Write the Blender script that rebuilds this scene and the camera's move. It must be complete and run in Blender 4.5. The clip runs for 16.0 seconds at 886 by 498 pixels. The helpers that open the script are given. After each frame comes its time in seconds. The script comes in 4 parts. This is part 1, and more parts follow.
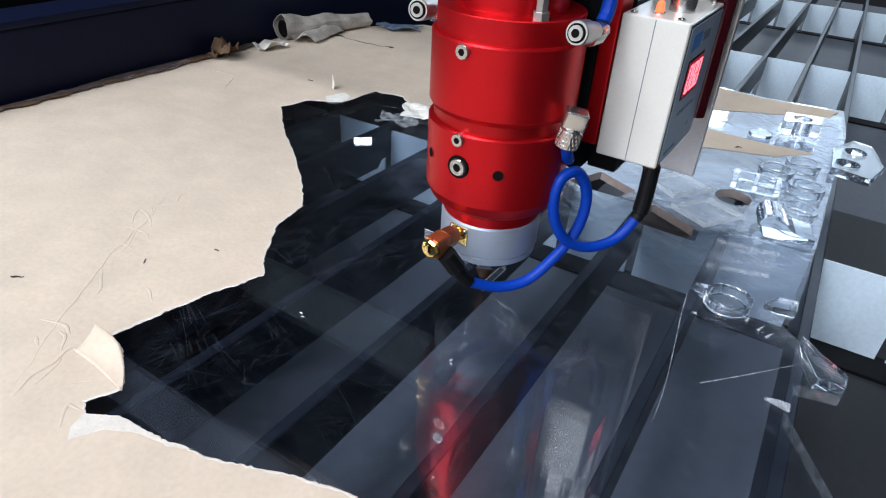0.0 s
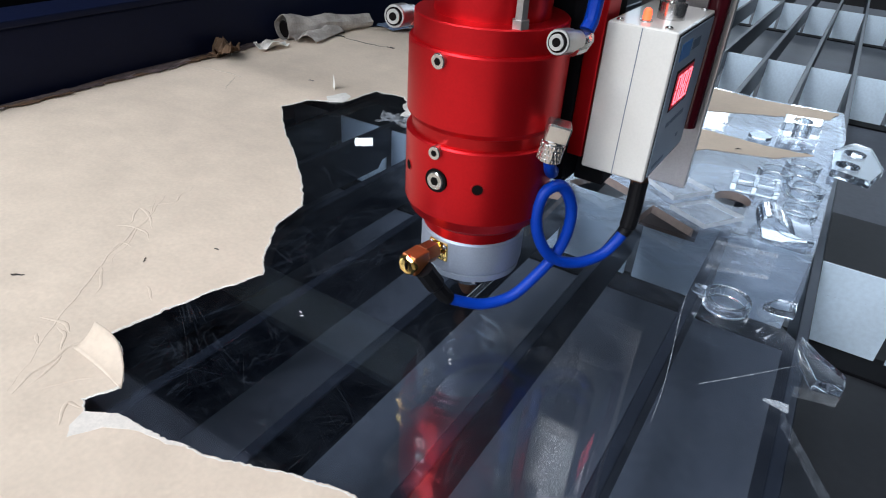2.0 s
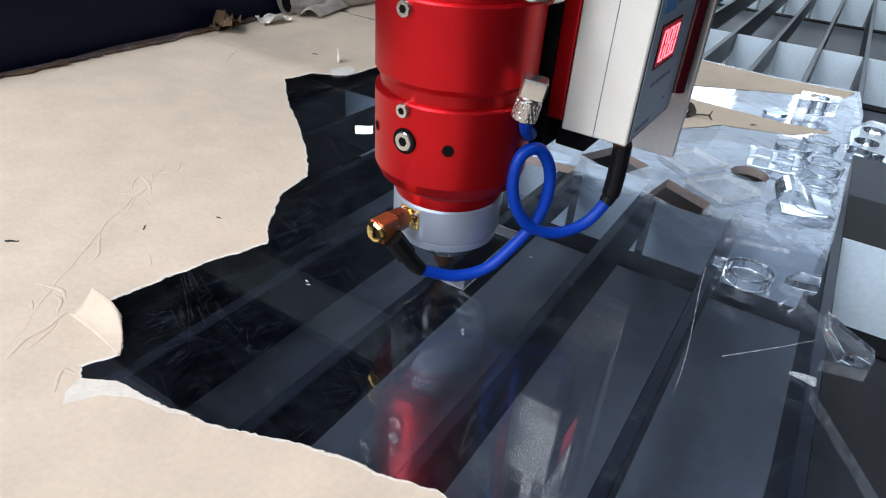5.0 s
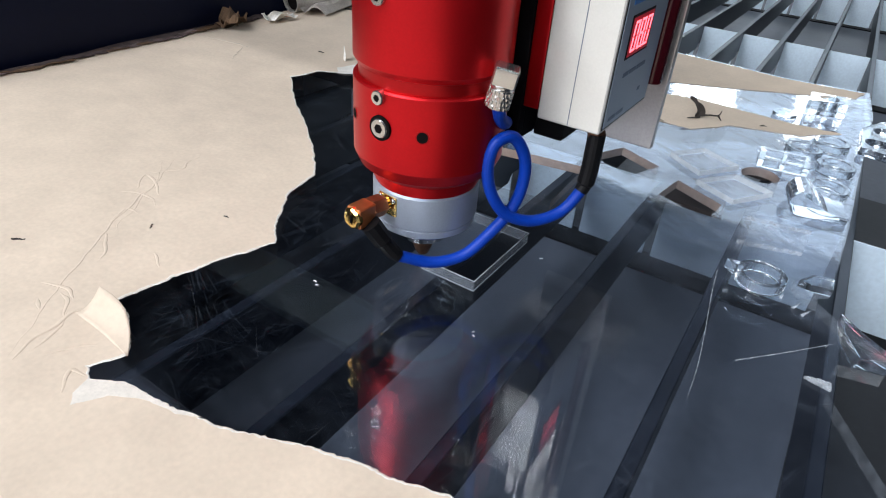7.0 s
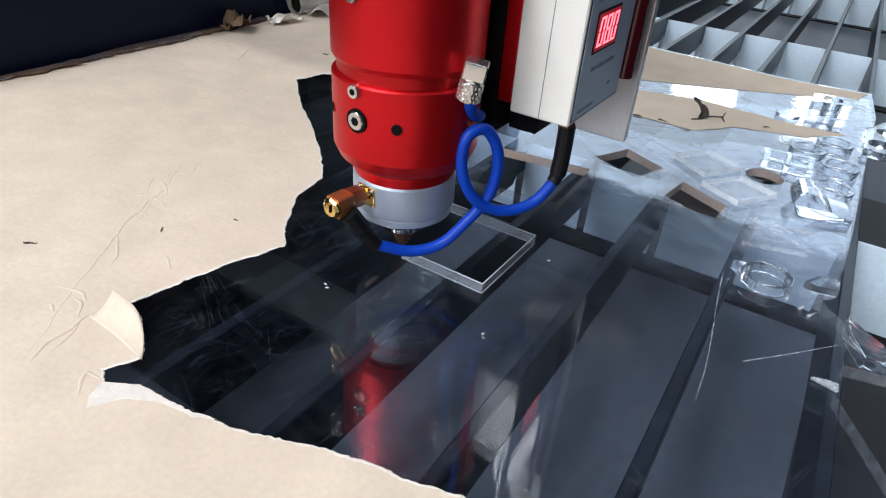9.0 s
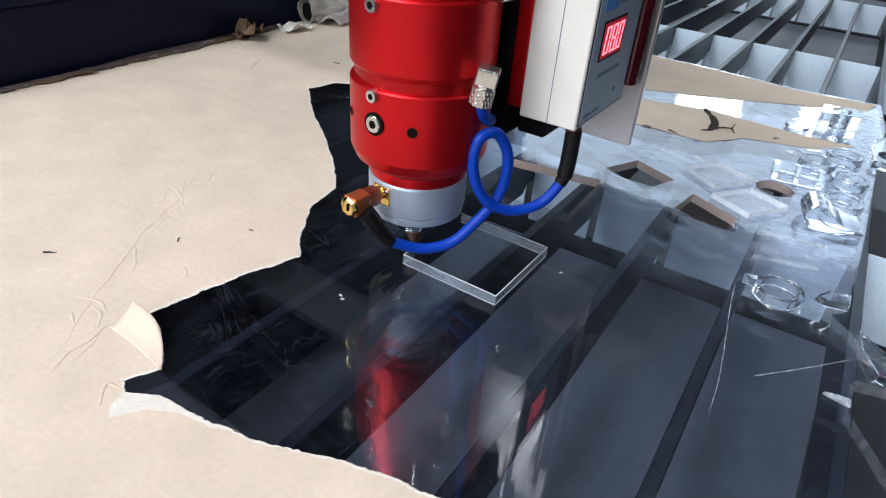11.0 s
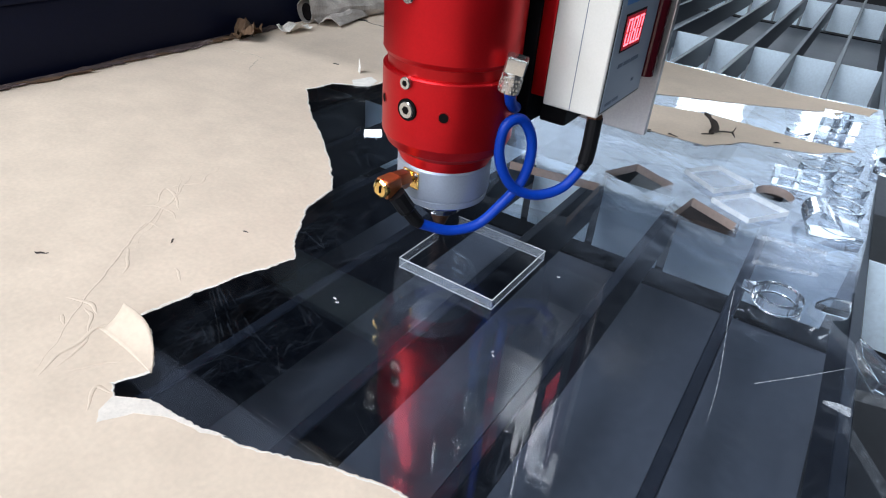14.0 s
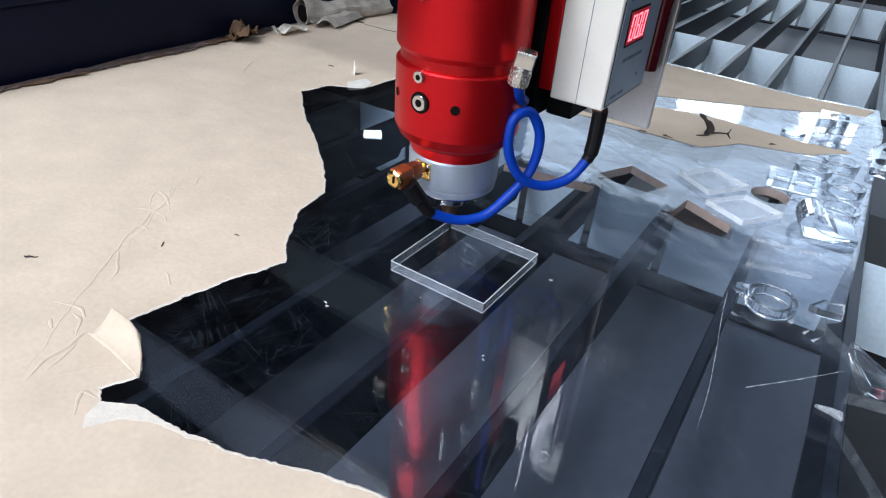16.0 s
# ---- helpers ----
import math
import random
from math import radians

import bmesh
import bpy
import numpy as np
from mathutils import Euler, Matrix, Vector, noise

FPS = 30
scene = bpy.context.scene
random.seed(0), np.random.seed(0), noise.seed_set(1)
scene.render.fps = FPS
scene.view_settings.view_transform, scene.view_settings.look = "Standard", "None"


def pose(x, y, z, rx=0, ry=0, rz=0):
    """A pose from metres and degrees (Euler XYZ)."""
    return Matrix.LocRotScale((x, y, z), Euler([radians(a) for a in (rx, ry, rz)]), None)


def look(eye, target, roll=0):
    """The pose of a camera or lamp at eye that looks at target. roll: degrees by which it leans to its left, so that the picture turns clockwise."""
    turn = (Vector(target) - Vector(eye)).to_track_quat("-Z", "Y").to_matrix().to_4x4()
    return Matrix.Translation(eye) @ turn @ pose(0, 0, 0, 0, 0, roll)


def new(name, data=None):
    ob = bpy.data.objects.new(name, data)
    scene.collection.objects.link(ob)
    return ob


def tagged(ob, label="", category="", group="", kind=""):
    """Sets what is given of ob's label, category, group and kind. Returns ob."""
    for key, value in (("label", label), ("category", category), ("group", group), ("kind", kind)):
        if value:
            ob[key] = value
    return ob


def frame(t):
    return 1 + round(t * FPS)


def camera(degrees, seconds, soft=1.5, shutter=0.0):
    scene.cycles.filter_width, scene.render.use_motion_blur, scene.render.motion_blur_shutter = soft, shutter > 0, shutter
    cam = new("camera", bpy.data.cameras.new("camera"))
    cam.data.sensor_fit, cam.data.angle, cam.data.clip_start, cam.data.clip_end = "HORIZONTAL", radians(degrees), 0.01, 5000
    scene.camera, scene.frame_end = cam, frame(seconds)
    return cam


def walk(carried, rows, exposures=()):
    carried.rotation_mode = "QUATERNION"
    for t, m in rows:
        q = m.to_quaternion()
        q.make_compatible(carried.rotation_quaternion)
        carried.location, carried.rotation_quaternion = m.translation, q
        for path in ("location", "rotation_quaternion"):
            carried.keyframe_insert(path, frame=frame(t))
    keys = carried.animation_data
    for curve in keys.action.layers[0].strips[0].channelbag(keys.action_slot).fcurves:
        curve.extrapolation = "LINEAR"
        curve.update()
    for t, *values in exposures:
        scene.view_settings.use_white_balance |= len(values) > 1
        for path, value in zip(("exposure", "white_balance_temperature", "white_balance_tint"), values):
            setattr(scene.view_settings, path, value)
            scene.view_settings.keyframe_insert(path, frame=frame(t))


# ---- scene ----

cam = camera(70.14, 16.0, 1.1, 0.2)
walk(cam, [
    (0.0, look((0.1257, -0.2183, 0.1975), (-0.3146, 0.4996, -0.3417), 3.45)),
    (0.5, look((0.1271, -0.2189, 0.1979), (-0.3136, 0.4985, -0.3417), 3.38)),
    (1.0, look((0.1294, -0.2196, 0.1977), (-0.3105, 0.4987, -0.3413), 3.53)),
    (1.5, look((0.1279, -0.2207, 0.1974), (-0.3122, 0.4980, -0.3409), 3.67)),
    (2.0, look((0.1264, -0.2187, 0.1973), (-0.3148, 0.4997, -0.3406), 3.69)),
    (2.5, look((0.1241, -0.2181, 0.1892), (-0.3155, 0.4998, -0.3506), 3.74)),
    (3.0, look((0.1240, -0.2175, 0.1864), (-0.3141, 0.4976, -0.3584), 3.59)),
    (3.5, look((0.1206, -0.2180, 0.1848), (-0.3153, 0.4980, -0.3605), 3.78)),
    (4.0, look((0.1200, -0.2177, 0.1825), (-0.3138, 0.4963, -0.3670), 4.10)),
    (6.5, look((0.1165, -0.2183, 0.1806), (-0.3198, 0.4929, -0.3706), 4.21)),
    (7.0, look((0.1146, -0.2177, 0.1801), (-0.3213, 0.4930, -0.3722), 4.44)),
    (7.5, look((0.1137, -0.2179, 0.1813), (-0.3220, 0.4927, -0.3712), 4.48)),
    (8.0, look((0.1132, -0.2190, 0.1799), (-0.3230, 0.4914, -0.3724), 4.36)),
    (8.5, look((0.1144, -0.2193, 0.1809), (-0.3221, 0.4909, -0.3714), 4.29)),
    (9.0, look((0.1117, -0.2212, 0.1824), (-0.3241, 0.4891, -0.3703), 4.26)),
    (11.5, look((0.1075, -0.2243, 0.1878), (-0.3364, 0.4849, -0.3599), 4.40)),
    (12.0, look((0.1094, -0.2238, 0.1880), (-0.3336, 0.4862, -0.3594), 4.37)),
    (12.5, look((0.1094, -0.2231, 0.1882), (-0.3341, 0.4869, -0.3587), 4.65)),
    (13.0, look((0.1084, -0.2231, 0.1877), (-0.3357, 0.4875, -0.3580), 4.97)),
    (13.5, look((0.1076, -0.2211, 0.1869), (-0.3369, 0.4894, -0.3587), 4.79)),
    (14.0, look((0.1073, -0.2203, 0.1863), (-0.3369, 0.4896, -0.3602), 4.79)),
    (14.5, look((0.1085, -0.2196, 0.1878), (-0.3371, 0.4897, -0.3583), 4.47)),
    (15.0, look((0.1106, -0.2200, 0.1882), (-0.3368, 0.4887, -0.3573), 4.35)),
    (15.5, look((0.1102, -0.2173, 0.1879), (-0.3360, 0.4926, -0.3570), 4.50)),
    (16.0, look((0.1100, -0.2162, 0.1869), (-0.3352, 0.4937, -0.3588), 4.65)),
], [(0.0, -0.02, 6350, 10), (1.0, -0.08, 6350, 10), (2.0, -0.14, 6350, 10), (3.5, -0.12, 6400, 10), (6.5, -0.06, 6580, 10), (9.0, 0.0, 6560, 10), (12.5, 0.0, 6450, 10), (16.0, -0.04, 6340, 10)])

# ---------------------------------------------------------------- light
world = bpy.data.worlds.new("sky")
scene.world = world
world.use_nodes = True
sky = world.node_tree.nodes.new("ShaderNodeTexSky")
sky.sky_type = "NISHITA"
sky.sun_disc = False
sky.sun_elevation, sky.sun_rotation = radians(35), radians(200)
world.node_tree.links.new(sky.outputs[0], world.node_tree.nodes["Background"].inputs[0])
world.node_tree.nodes["Background"].inputs[1].default_value = 0.15


def window_light(name, m, w, h, watts, colour):
    lamp = bpy.data.lights.new(name, "AREA")
    lamp.shape, lamp.size, lamp.size_y, lamp.energy, lamp.color = "RECTANGLE", w, h, watts, colour
    ob = new(name, lamp)
    ob.matrix_world = m
    return ob


window_light("front_window_light", look((-0.35, -2.70, 1.38), (-0.05, 0.1, 0.35)), 3.9, 1.9, 84, (0.87, 0.92, 1.0))
window_light("ceiling_panel_light", pose(-0.95, -2.2, 2.58), 1.3, 0.9, 96, (0.88, 0.92, 1.0))
window_light("ceiling_tube_light", pose(-0.75, -1.02, 2.58), 1.5, 0.16, 31, (0.90, 0.93, 1.0))
# added fill from above, to lift the bed floor out of shadow
window_light("overhead_fill_light", pose(0.35, 0.25, 2.58), 1.2, 1.0, 17, (0.88, 0.94, 1.0))
window_light("back_window_light", look((0.1, 4.75, 1.52), (0.1, 0.2, 1.3)), 4.6, 1.5, 30, (0.82, 0.93, 1.0))
# lamp added before the solid west wall, only to glint in the sheet
window_light("glare_light", look((-3.1, 3.64, 1.95), (-0.17, 0.13, 0.0)), 0.15, 0.06, 0.20, (0.94, 0.98, 1.0))
for px, pw, watts in ((-0.74, 0.46, 3.0), (-0.02, 0.22, 1.5)):
    window_light("glare_light", look((px, 4.70, 1.30), (px + 0.2, 0.2, 1.2)), pw, 0.34, watts, (0.94, 0.98, 1.0))

# ---------------------------------------------------------------- materials


def material(name, colour, rough=0.5, metal=0.0, **more):
    """A principled material with variation at two scales: broad (stains) and fine (grain), and a fine bump."""
    mat = bpy.data.materials.new(name)
    mat.use_nodes = True
    nt = mat.node_tree
    b = nt.nodes["Principled BSDF"]
    b.inputs["Base Color"].default_value = (*colour, 1)
    b.inputs["Roughness"].default_value = rough
    b.inputs["Metallic"].default_value = metal
    for key, value in more.get("set", {}).items():
        b.inputs[key].default_value = value
    broad, fine = more.get("broad", 0.0), more.get("fine", 0.0)
    if broad or fine:
        tc = nt.nodes.new("ShaderNodeTexCoord")
        shade = None
        for amount, scale, detail in ((broad, more.get("broad_scale", 14.0), 5.0), (fine, more.get("fine_scale", 700.0), 3.0)):
            if not amount:
                continue
            tex = nt.nodes.new("ShaderNodeTexNoise")
            tex.inputs["Scale"].default_value = scale
            tex.inputs["Detail"].default_value = detail
            nt.links.new(tc.outputs["Object"], tex.inputs["Vector"])
            ramp = nt.nodes.new("ShaderNodeMapRange")
            ramp.inputs["From Min"].default_value, ramp.inputs["From Max"].default_value = 0.3, 0.7
            ramp.inputs["To Min"].default_value, ramp.inputs["To Max"].default_value = 1 - amount, 1 + amount * 0.5
            nt.links.new(tex.outputs["Fac"], ramp.inputs["Value"])
            if shade is None:
                shade = ramp.outputs["Result"]
            else:
                mul = nt.nodes.new("ShaderNodeMath")
                mul.operation = "MULTIPLY"
                nt.links.new(shade, mul.inputs[0])
                nt.links.new(ramp.outputs["Result"], mul.inputs[1])
                shade = mul.outputs[0]
        mix = nt.nodes.new("ShaderNodeVectorMath")
        mix.operation = "SCALE"
        mix.inputs[0].default_value = colour
        nt.links.new(shade, mix.inputs["Scale"])
        nt.links.new(mix.outputs[0], b.inputs["Base Color"])
        if more.get("bump"):
            bump = nt.nodes.new("ShaderNodeBump")
            bump.inputs["Strength"].default_value = more["bump"]
            bump.inputs["Distance"].default_value = more.get("bump_distance", 0.0004)
            nt.links.new(shade, bump.inputs["Height"])
            nt.links.new(bump.outputs[0], b.inputs["Normal"])
        if more.get("rough_var"):
            rr = nt.nodes.new("ShaderNodeMapRange")
            rr.inputs["From Min"].default_value, rr.inputs["From Max"].default_value = 0.6, 1.2
            rr.inputs["To Min"].default_value, rr.inputs["To Max"].default_value = rough + more["rough_var"], rough - more["rough_var"]
            nt.links.new(shade, rr.inputs["Value"])
            nt.links.new(rr.outputs["Result"], b.inputs["Roughness"])
    return mat


def clear_acrylic(name, haze, tint=(0.97, 0.985, 0.99), scale=18.0, residue=False):
    """Clear plastic with an uneven film of dust and rub marks on it; residue: glue smears where paper was peeled off,
    and a painted veil of reflection to the right.
    """
    mat = bpy.data.materials.new(name)
    mat.use_nodes = True
    nt = mat.node_tree
    nt.nodes.remove(nt.nodes["Principled BSDF"])
    out = nt.nodes["Material Output"]
    if residue:
        # a thin flat sheet: what lies under it shows straight through, and both faces mirror
        clear = nt.nodes.new("ShaderNodeBsdfTransparent")
        clear.inputs["Color"].default_value = (*tint, 1)
        gloss = nt.nodes.new("ShaderNodeBsdfGlossy")
        gloss.inputs["Roughness"].default_value = 0.0
        gloss.inputs["Color"].default_value = (0.95, 0.97, 1.0, 1)
        # mirrors alike from above and from inside: a twentieth straight on, all of it at a grazing angle
        face = nt.nodes.new("ShaderNodeLayerWeight")
        face.inputs["Blend"].default_value = 0.5
        power = nt.nodes.new("ShaderNodeMath")
        power.operation = "POWER"
        power.inputs[1].default_value = 4.0
        nt.links.new(face.outputs["Facing"], power.inputs[0])
        fres = nt.nodes.new("ShaderNodeMapRange")
        fres.inputs["To Min"].default_value, fres.inputs["To Max"].default_value = 0.055, 1.0
        nt.links.new(power.outputs[0], fres.inputs["Value"])
        glass = nt.nodes.new("ShaderNodeMixShader")
        nt.links.new(fres.outputs["Result"], glass.inputs["Fac"])
        nt.links.new(clear.outputs[0], glass.inputs[1])
        nt.links.new(gloss.outputs[0], glass.inputs[2])
    else:
        glass = nt.nodes.new("ShaderNodeBsdfGlass")
        glass.inputs["Color"].default_value = (*tint, 1)
        glass.inputs["Roughness"].default_value = 0.0
        glass.inputs["IOR"].default_value = 1.49
    dust = nt.nodes.new("ShaderNodeBsdfDiffuse")
    dust.inputs["Color"].default_value = (0.52, 0.62, 0.78, 1)
    tc = nt.nodes.new("ShaderNodeTexCoord")

    def smear(turn, stretch, size, detail, lo, hi, a, b):
        vm = nt.nodes.new("ShaderNodeMapping")
        vm.vector_type = "TEXTURE"
        vm.inputs["Rotation"].default_value = (0, 0, turn)
        vm.inputs["Scale"].default_value = (1.0, 1.0 / stretch, 1.0)
        nt.links.new(tc.outputs["Object"], vm.inputs[0])
        n1 = nt.nodes.new("ShaderNodeTexNoise")
        n1.inputs["Scale"].default_value, n1.inputs["Detail"].default_value = size, detail
        n1.inputs["Distortion"].default_value = 0.9
        nt.links.new(vm.outputs[0], n1.inputs["Vector"])
        r1 = nt.nodes.new("ShaderNodeMapRange")
        r1.inputs["From Min"].default_value, r1.inputs["From Max"].default_value = lo, hi
        r1.inputs["To Min"].default_value, r1.inputs["To Max"].default_value = a, b
        nt.links.new(n1.outputs["Fac"], r1.inputs["Value"])
        return r1.outputs["Result"]

    def cleared(turn, stretch, size):
        """1, but nearly 0 along thin wandering lines."""
        n = smear(turn, stretch, size, 2.0, 0.0, 1.0, -0.5, 0.5)
        r = nt.nodes.new("ShaderNodeMapRange")
        r.inputs["From Max"].default_value = 0.03
        r.inputs["To Min"].default_value = 0.15
        nt.links.new(maths("ABSOLUTE", n, 0.0), r.inputs["Value"])
        return r.outputs["Result"]

    def maths(op, x, y):
        k = nt.nodes.new("ShaderNodeMath")
        k.operation = op
        for i, v in enumerate((x, y)):
            if isinstance(v, float):
                k.inputs[i].default_value = v
            else:
                nt.links.new(v, k.inputs[i])
        return k.outputs[0]

    def hairs(turn, stretch, size, amount):
        """Fine broken hairline scratches, long in one direction."""
        n = smear(turn, stretch, size, 1.0, 0.0, 1.0, -0.5, 0.5)
        r = nt.nodes.new("ShaderNodeMapRange")
        r.inputs["From Max"].default_value = 0.007
        r.inputs["To Min"].default_value, r.inputs["To Max"].default_value = amount, 0.0
        nt.links.new(maths("ABSOLUTE", n, 0.0), r.inputs["Value"])
        return maths("MULTIPLY", r.outputs["Result"], smear(turn + 1.0, 0.7, 45.0, 3.0, 0.47, 0.62, 0.0, 1.0))

    fac = smear(0.6, 0.5, scale, 9.0, 0.50, 0.70, 0.0, haze * 2.4)
    for turn, stretch in ((0.3, 0.5), (1.9, 0.5), (1.4, 0.14), (2.6, 0.12)):
        fac = maths("ADD", fac, smear(turn, stretch, scale * 4.5, 8.0, 0.53, 0.68, 0.0, haze * 1.9))
    if residue:
        for turn, stretch, size in ((0.2, 0.12, 60.0), (1.1, 0.10, 48.0), (2.2, 0.14, 70.0), (2.8, 0.08, 40.0)):
            fac = maths("ADD", fac, hairs(turn, stretch, size, 0.022))
        sep = nt.nodes.new("ShaderNodeSeparateXYZ")
        nt.links.new(tc.outputs["Object"], sep.inputs[0])
        def ramp(axis, lo, hi):
            r = nt.nodes.new("ShaderNodeMapRange")
            r.interpolation_type = "SMOOTHSTEP"
            r.inputs["From Min"].default_value, r.inputs["From Max"].default_value = lo, hi
            nt.links.new(sep.outputs[axis], r.inputs["Value"])
            return r.outputs["Result"]

        # ramps reach the middle too, where the haze lifts a shaded stretch
        glued = maths("MULTIPLY", ramp("Y", 0.055, 0.215), ramp("X", -0.17, -0.01))
        # glue film: broad cloud, long wipes in two directions, and thin cleared lines
        cloud = smear(0.8, 0.45, 17.0, 10.0, 0.45, 0.60, 0.0, 0.20)
        wipes = maths("ADD", smear(2.0, 0.10, 70.0, 8.0, 0.50, 0.60, 0.0, 0.17), smear(1.1, 0.08, 80.0, 8.0, 0.51, 0.60, 0.0, 0.17))
        lines = maths("MULTIPLY", cleared(0.9, 0.35, 9.0), cleared(2.3, 0.25, 12.0))
        fac = maths("ADD", fac, maths("MULTIPLY", maths("MULTIPLY", glued, lines), maths("ADD", cloud, wipes)))
        wob = nt.nodes.new("ShaderNodeBump")
        wob.inputs["Strength"].default_value, wob.inputs["Distance"].default_value = 0.07, 0.0010
        nt.links.new(maths("MULTIPLY", glued, smear(0.3, 0.6, 55.0, 5.0, 0.3, 0.7, 0.0, 1.0)), wob.inputs["Height"])
        nt.links.new(wob.outputs[0], gloss.inputs["Normal"])
        # veil growing towards +x: mirrored brightness painted as pale haze
        film = nt.nodes.new("ShaderNodeMapRange")
        film.interpolation_type = "SMOOTHSTEP"
        film.inputs["From Min"].default_value, film.inputs["From Max"].default_value = 0.0, 0.15
        nt.links.new(sep.outputs["X"], film.inputs["Value"])
        fac = maths("ADD", fac, maths("MULTIPLY", film.outputs["Result"], smear(1.2, 0.6, 16.0, 9.0, 0.40, 0.66, 0.0, 0.008)))
    mix = nt.nodes.new("ShaderNodeMixShader")
    nt.links.new(fac, mix.inputs["Fac"])
    nt.links.new(glass.outputs[0], mix.inputs[1])
    nt.links.new(dust.outputs[0], mix.inputs[2])
    nt.links.new(mix.outputs[0], out.inputs["Surface"])
    return mat


def frosted(name, colour, clear, vary):
    """A sawn or laser-cut plastic edge: milky, partly see-through."""
    mat = bpy.data.materials.new(name)
    mat.use_nodes = True
    nt = mat.node_tree
    nt.nodes.remove(nt.nodes["Principled BSDF"])
    out = nt.nodes["Material Output"]
    d = nt.nodes.new("ShaderNodeBsdfPrincipled")
    d.inputs["Base Color"].default_value = (*colour, 1)
    d.inputs["Roughness"].default_value = 0.25
    tr = nt.nodes.new("ShaderNodeBsdfTransparent")
    tc = nt.nodes.new("ShaderNodeTexCoord")
    tex = nt.nodes.new("ShaderNodeTexNoise")
    tex.inputs["Scale"].default_value = 260.0
    nt.links.new(tc.outputs["Object"], tex.inputs["Vector"])
    r = nt.nodes.new("ShaderNodeMapRange")
    r.inputs["From Min"].default_value, r.inputs["From Max"].default_value = 0.3, 0.7
    r.inputs["To Min"].default_value, r.inputs["To Max"].default_value = max(0, clear - vary), min(1, clear + vary)
    nt.links.new(tex.outputs["Fac"], r.inputs["Value"])
    mix = nt.nodes.new("ShaderNodeMixShader")
    nt.links.new(r.outputs["Result"], mix.inputs["Fac"])
    nt.links.new(d.outputs[0], mix.inputs[1])
    nt.links.new(tr.outputs[0], mix.inputs[2])
    nt.links.new(mix.outputs[0], out.inputs["Surface"])
    return mat


def glow(name, colour, strength):
    mat = bpy.data.materials.new(name)
    mat.use_nodes = True
    b = mat.node_tree.nodes["Principled BSDF"]
    b.inputs["Base Color"].default_value = (*colour, 1)
    b.inputs["Emission Color"].default_value = (*colour, 1)
    b.inputs["Emission Strength"].default_value = strength
    return mat


M = {}
M["red"] = material("red_anodised", (0.54, 0.007, 0.012), 0.36, 0.75, broad=0.08, broad_scale=40, fine=0.05, fine_scale=900, rough_var=0.015)
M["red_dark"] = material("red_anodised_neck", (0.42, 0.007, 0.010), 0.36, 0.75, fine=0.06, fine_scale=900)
M["steel"] = material("bright_steel", (0.60, 0.595, 0.58), 0.22, 0.95, broad=0.1, broad_scale=90, fine=0.08, fine_scale=1500)
M["polished"] = material("polished_steel", (0.66, 0.66, 0.66), 0.10, 1.0, broad=0.06, broad_scale=120)
M["nickel"] = material("dull_nickel", (0.46, 0.455, 0.44), 0.32, 0.85, broad=0.12, broad_scale=120)
# black for the shade in holes, sockets and slots, laid on as discs
M["hole_shade"] = material("shaded_recess", (0.006, 0.005, 0.005), 0.9, set={"Specular IOR Level": 0.05})
M["brass"] = material("gold_plate", (0.85, 0.58, 0.20), 0.2, 1.0, broad=0.08, broad_scale=160, fine=0.05)
M["copper"] = material("worn_copper", (0.72, 0.26, 0.10), 0.34, 0.85, broad=0.12, broad_scale=200)
M["copper_nut"] = material("brown_copper", (0.42, 0.16, 0.07), 0.36, 0.85, broad=0.15, broad_scale=200)
M["ceramic"] = material("matt_aluminium", (0.37, 0.42, 0.50), 0.42, 0.4, broad=0.06, broad_scale=60, fine=0.05, fine_scale=1200, rough_var=0.04)
M["nozzle"] = material("burnt_copper", (0.16, 0.085, 0.055), 0.42, 0.8, broad=0.3, broad_scale=180)
M["cable"] = material("blue_cable", (0.001, 0.040, 0.36), 0.42, set={"Specular IOR Level": 0.25}, broad=0.06, broad_scale=120, fine=0.05, fine_scale=900)
M["rubber"] = material("black_sleeve", (0.004, 0.004, 0.005), 0.5, set={"Specular IOR Level": 0.22}, broad=0.2, broad_scale=200)
M["black"] = material("black_paint", (0.004, 0.004, 0.005), 0.6, set={"Specular IOR Level": 0.12}, broad=0.2, broad_scale=30)
M["box"] = material("painted_box", (0.66, 0.645, 0.595), 0.20, broad=0.04, broad_scale=40, fine=0.03, fine_scale=1200, set={"Specular IOR Level": 0.85})
M["panel"] = material("blue_grey_panel", (0.26, 0.32, 0.40), 0.38, broad=0.04, broad_scale=50)
M["cover"] = material("blue_grey_cover", (0.10, 0.125, 0.18), 0.45, broad=0.08, broad_scale=10)
M["pale_blue"] = material("pale_blue_paint", (0.56, 0.78, 0.95), 0.5, broad=0.08, broad_scale=10)
M["panel_ink"] = material("panel_print", (0.10, 0.14, 0.20), 0.5)
M["panel_blue"] = material("panel_badge", (0.05, 0.22, 0.55), 0.45)
M["maroon"] = material("maroon_tube", (0.055, 0.004, 0.008), 0.12)
M["screen"] = glow("lit_red_filter", (0.30, 0.004, 0.016), 0.45)
M["digit"] = glow("lit_digits", (1.0, 0.13, 0.17), 3.0)
M["led"] = glow("lit_diode", (1.0, 0.09, 0.03), 3.0)
M["bracket"] = material("brushed_aluminium", (0.42, 0.40, 0.39), 0.34, 0.85, broad=0.08, broad_scale=25, fine=0.08, fine_scale=800)
M["paper"] = material("masking_paper", (0.705, 0.590, 0.465), 0.85, broad=0.09, broad_scale=30, fine=0.06, fine_scale=420, bump=0.25, bump_distance=0.0005)
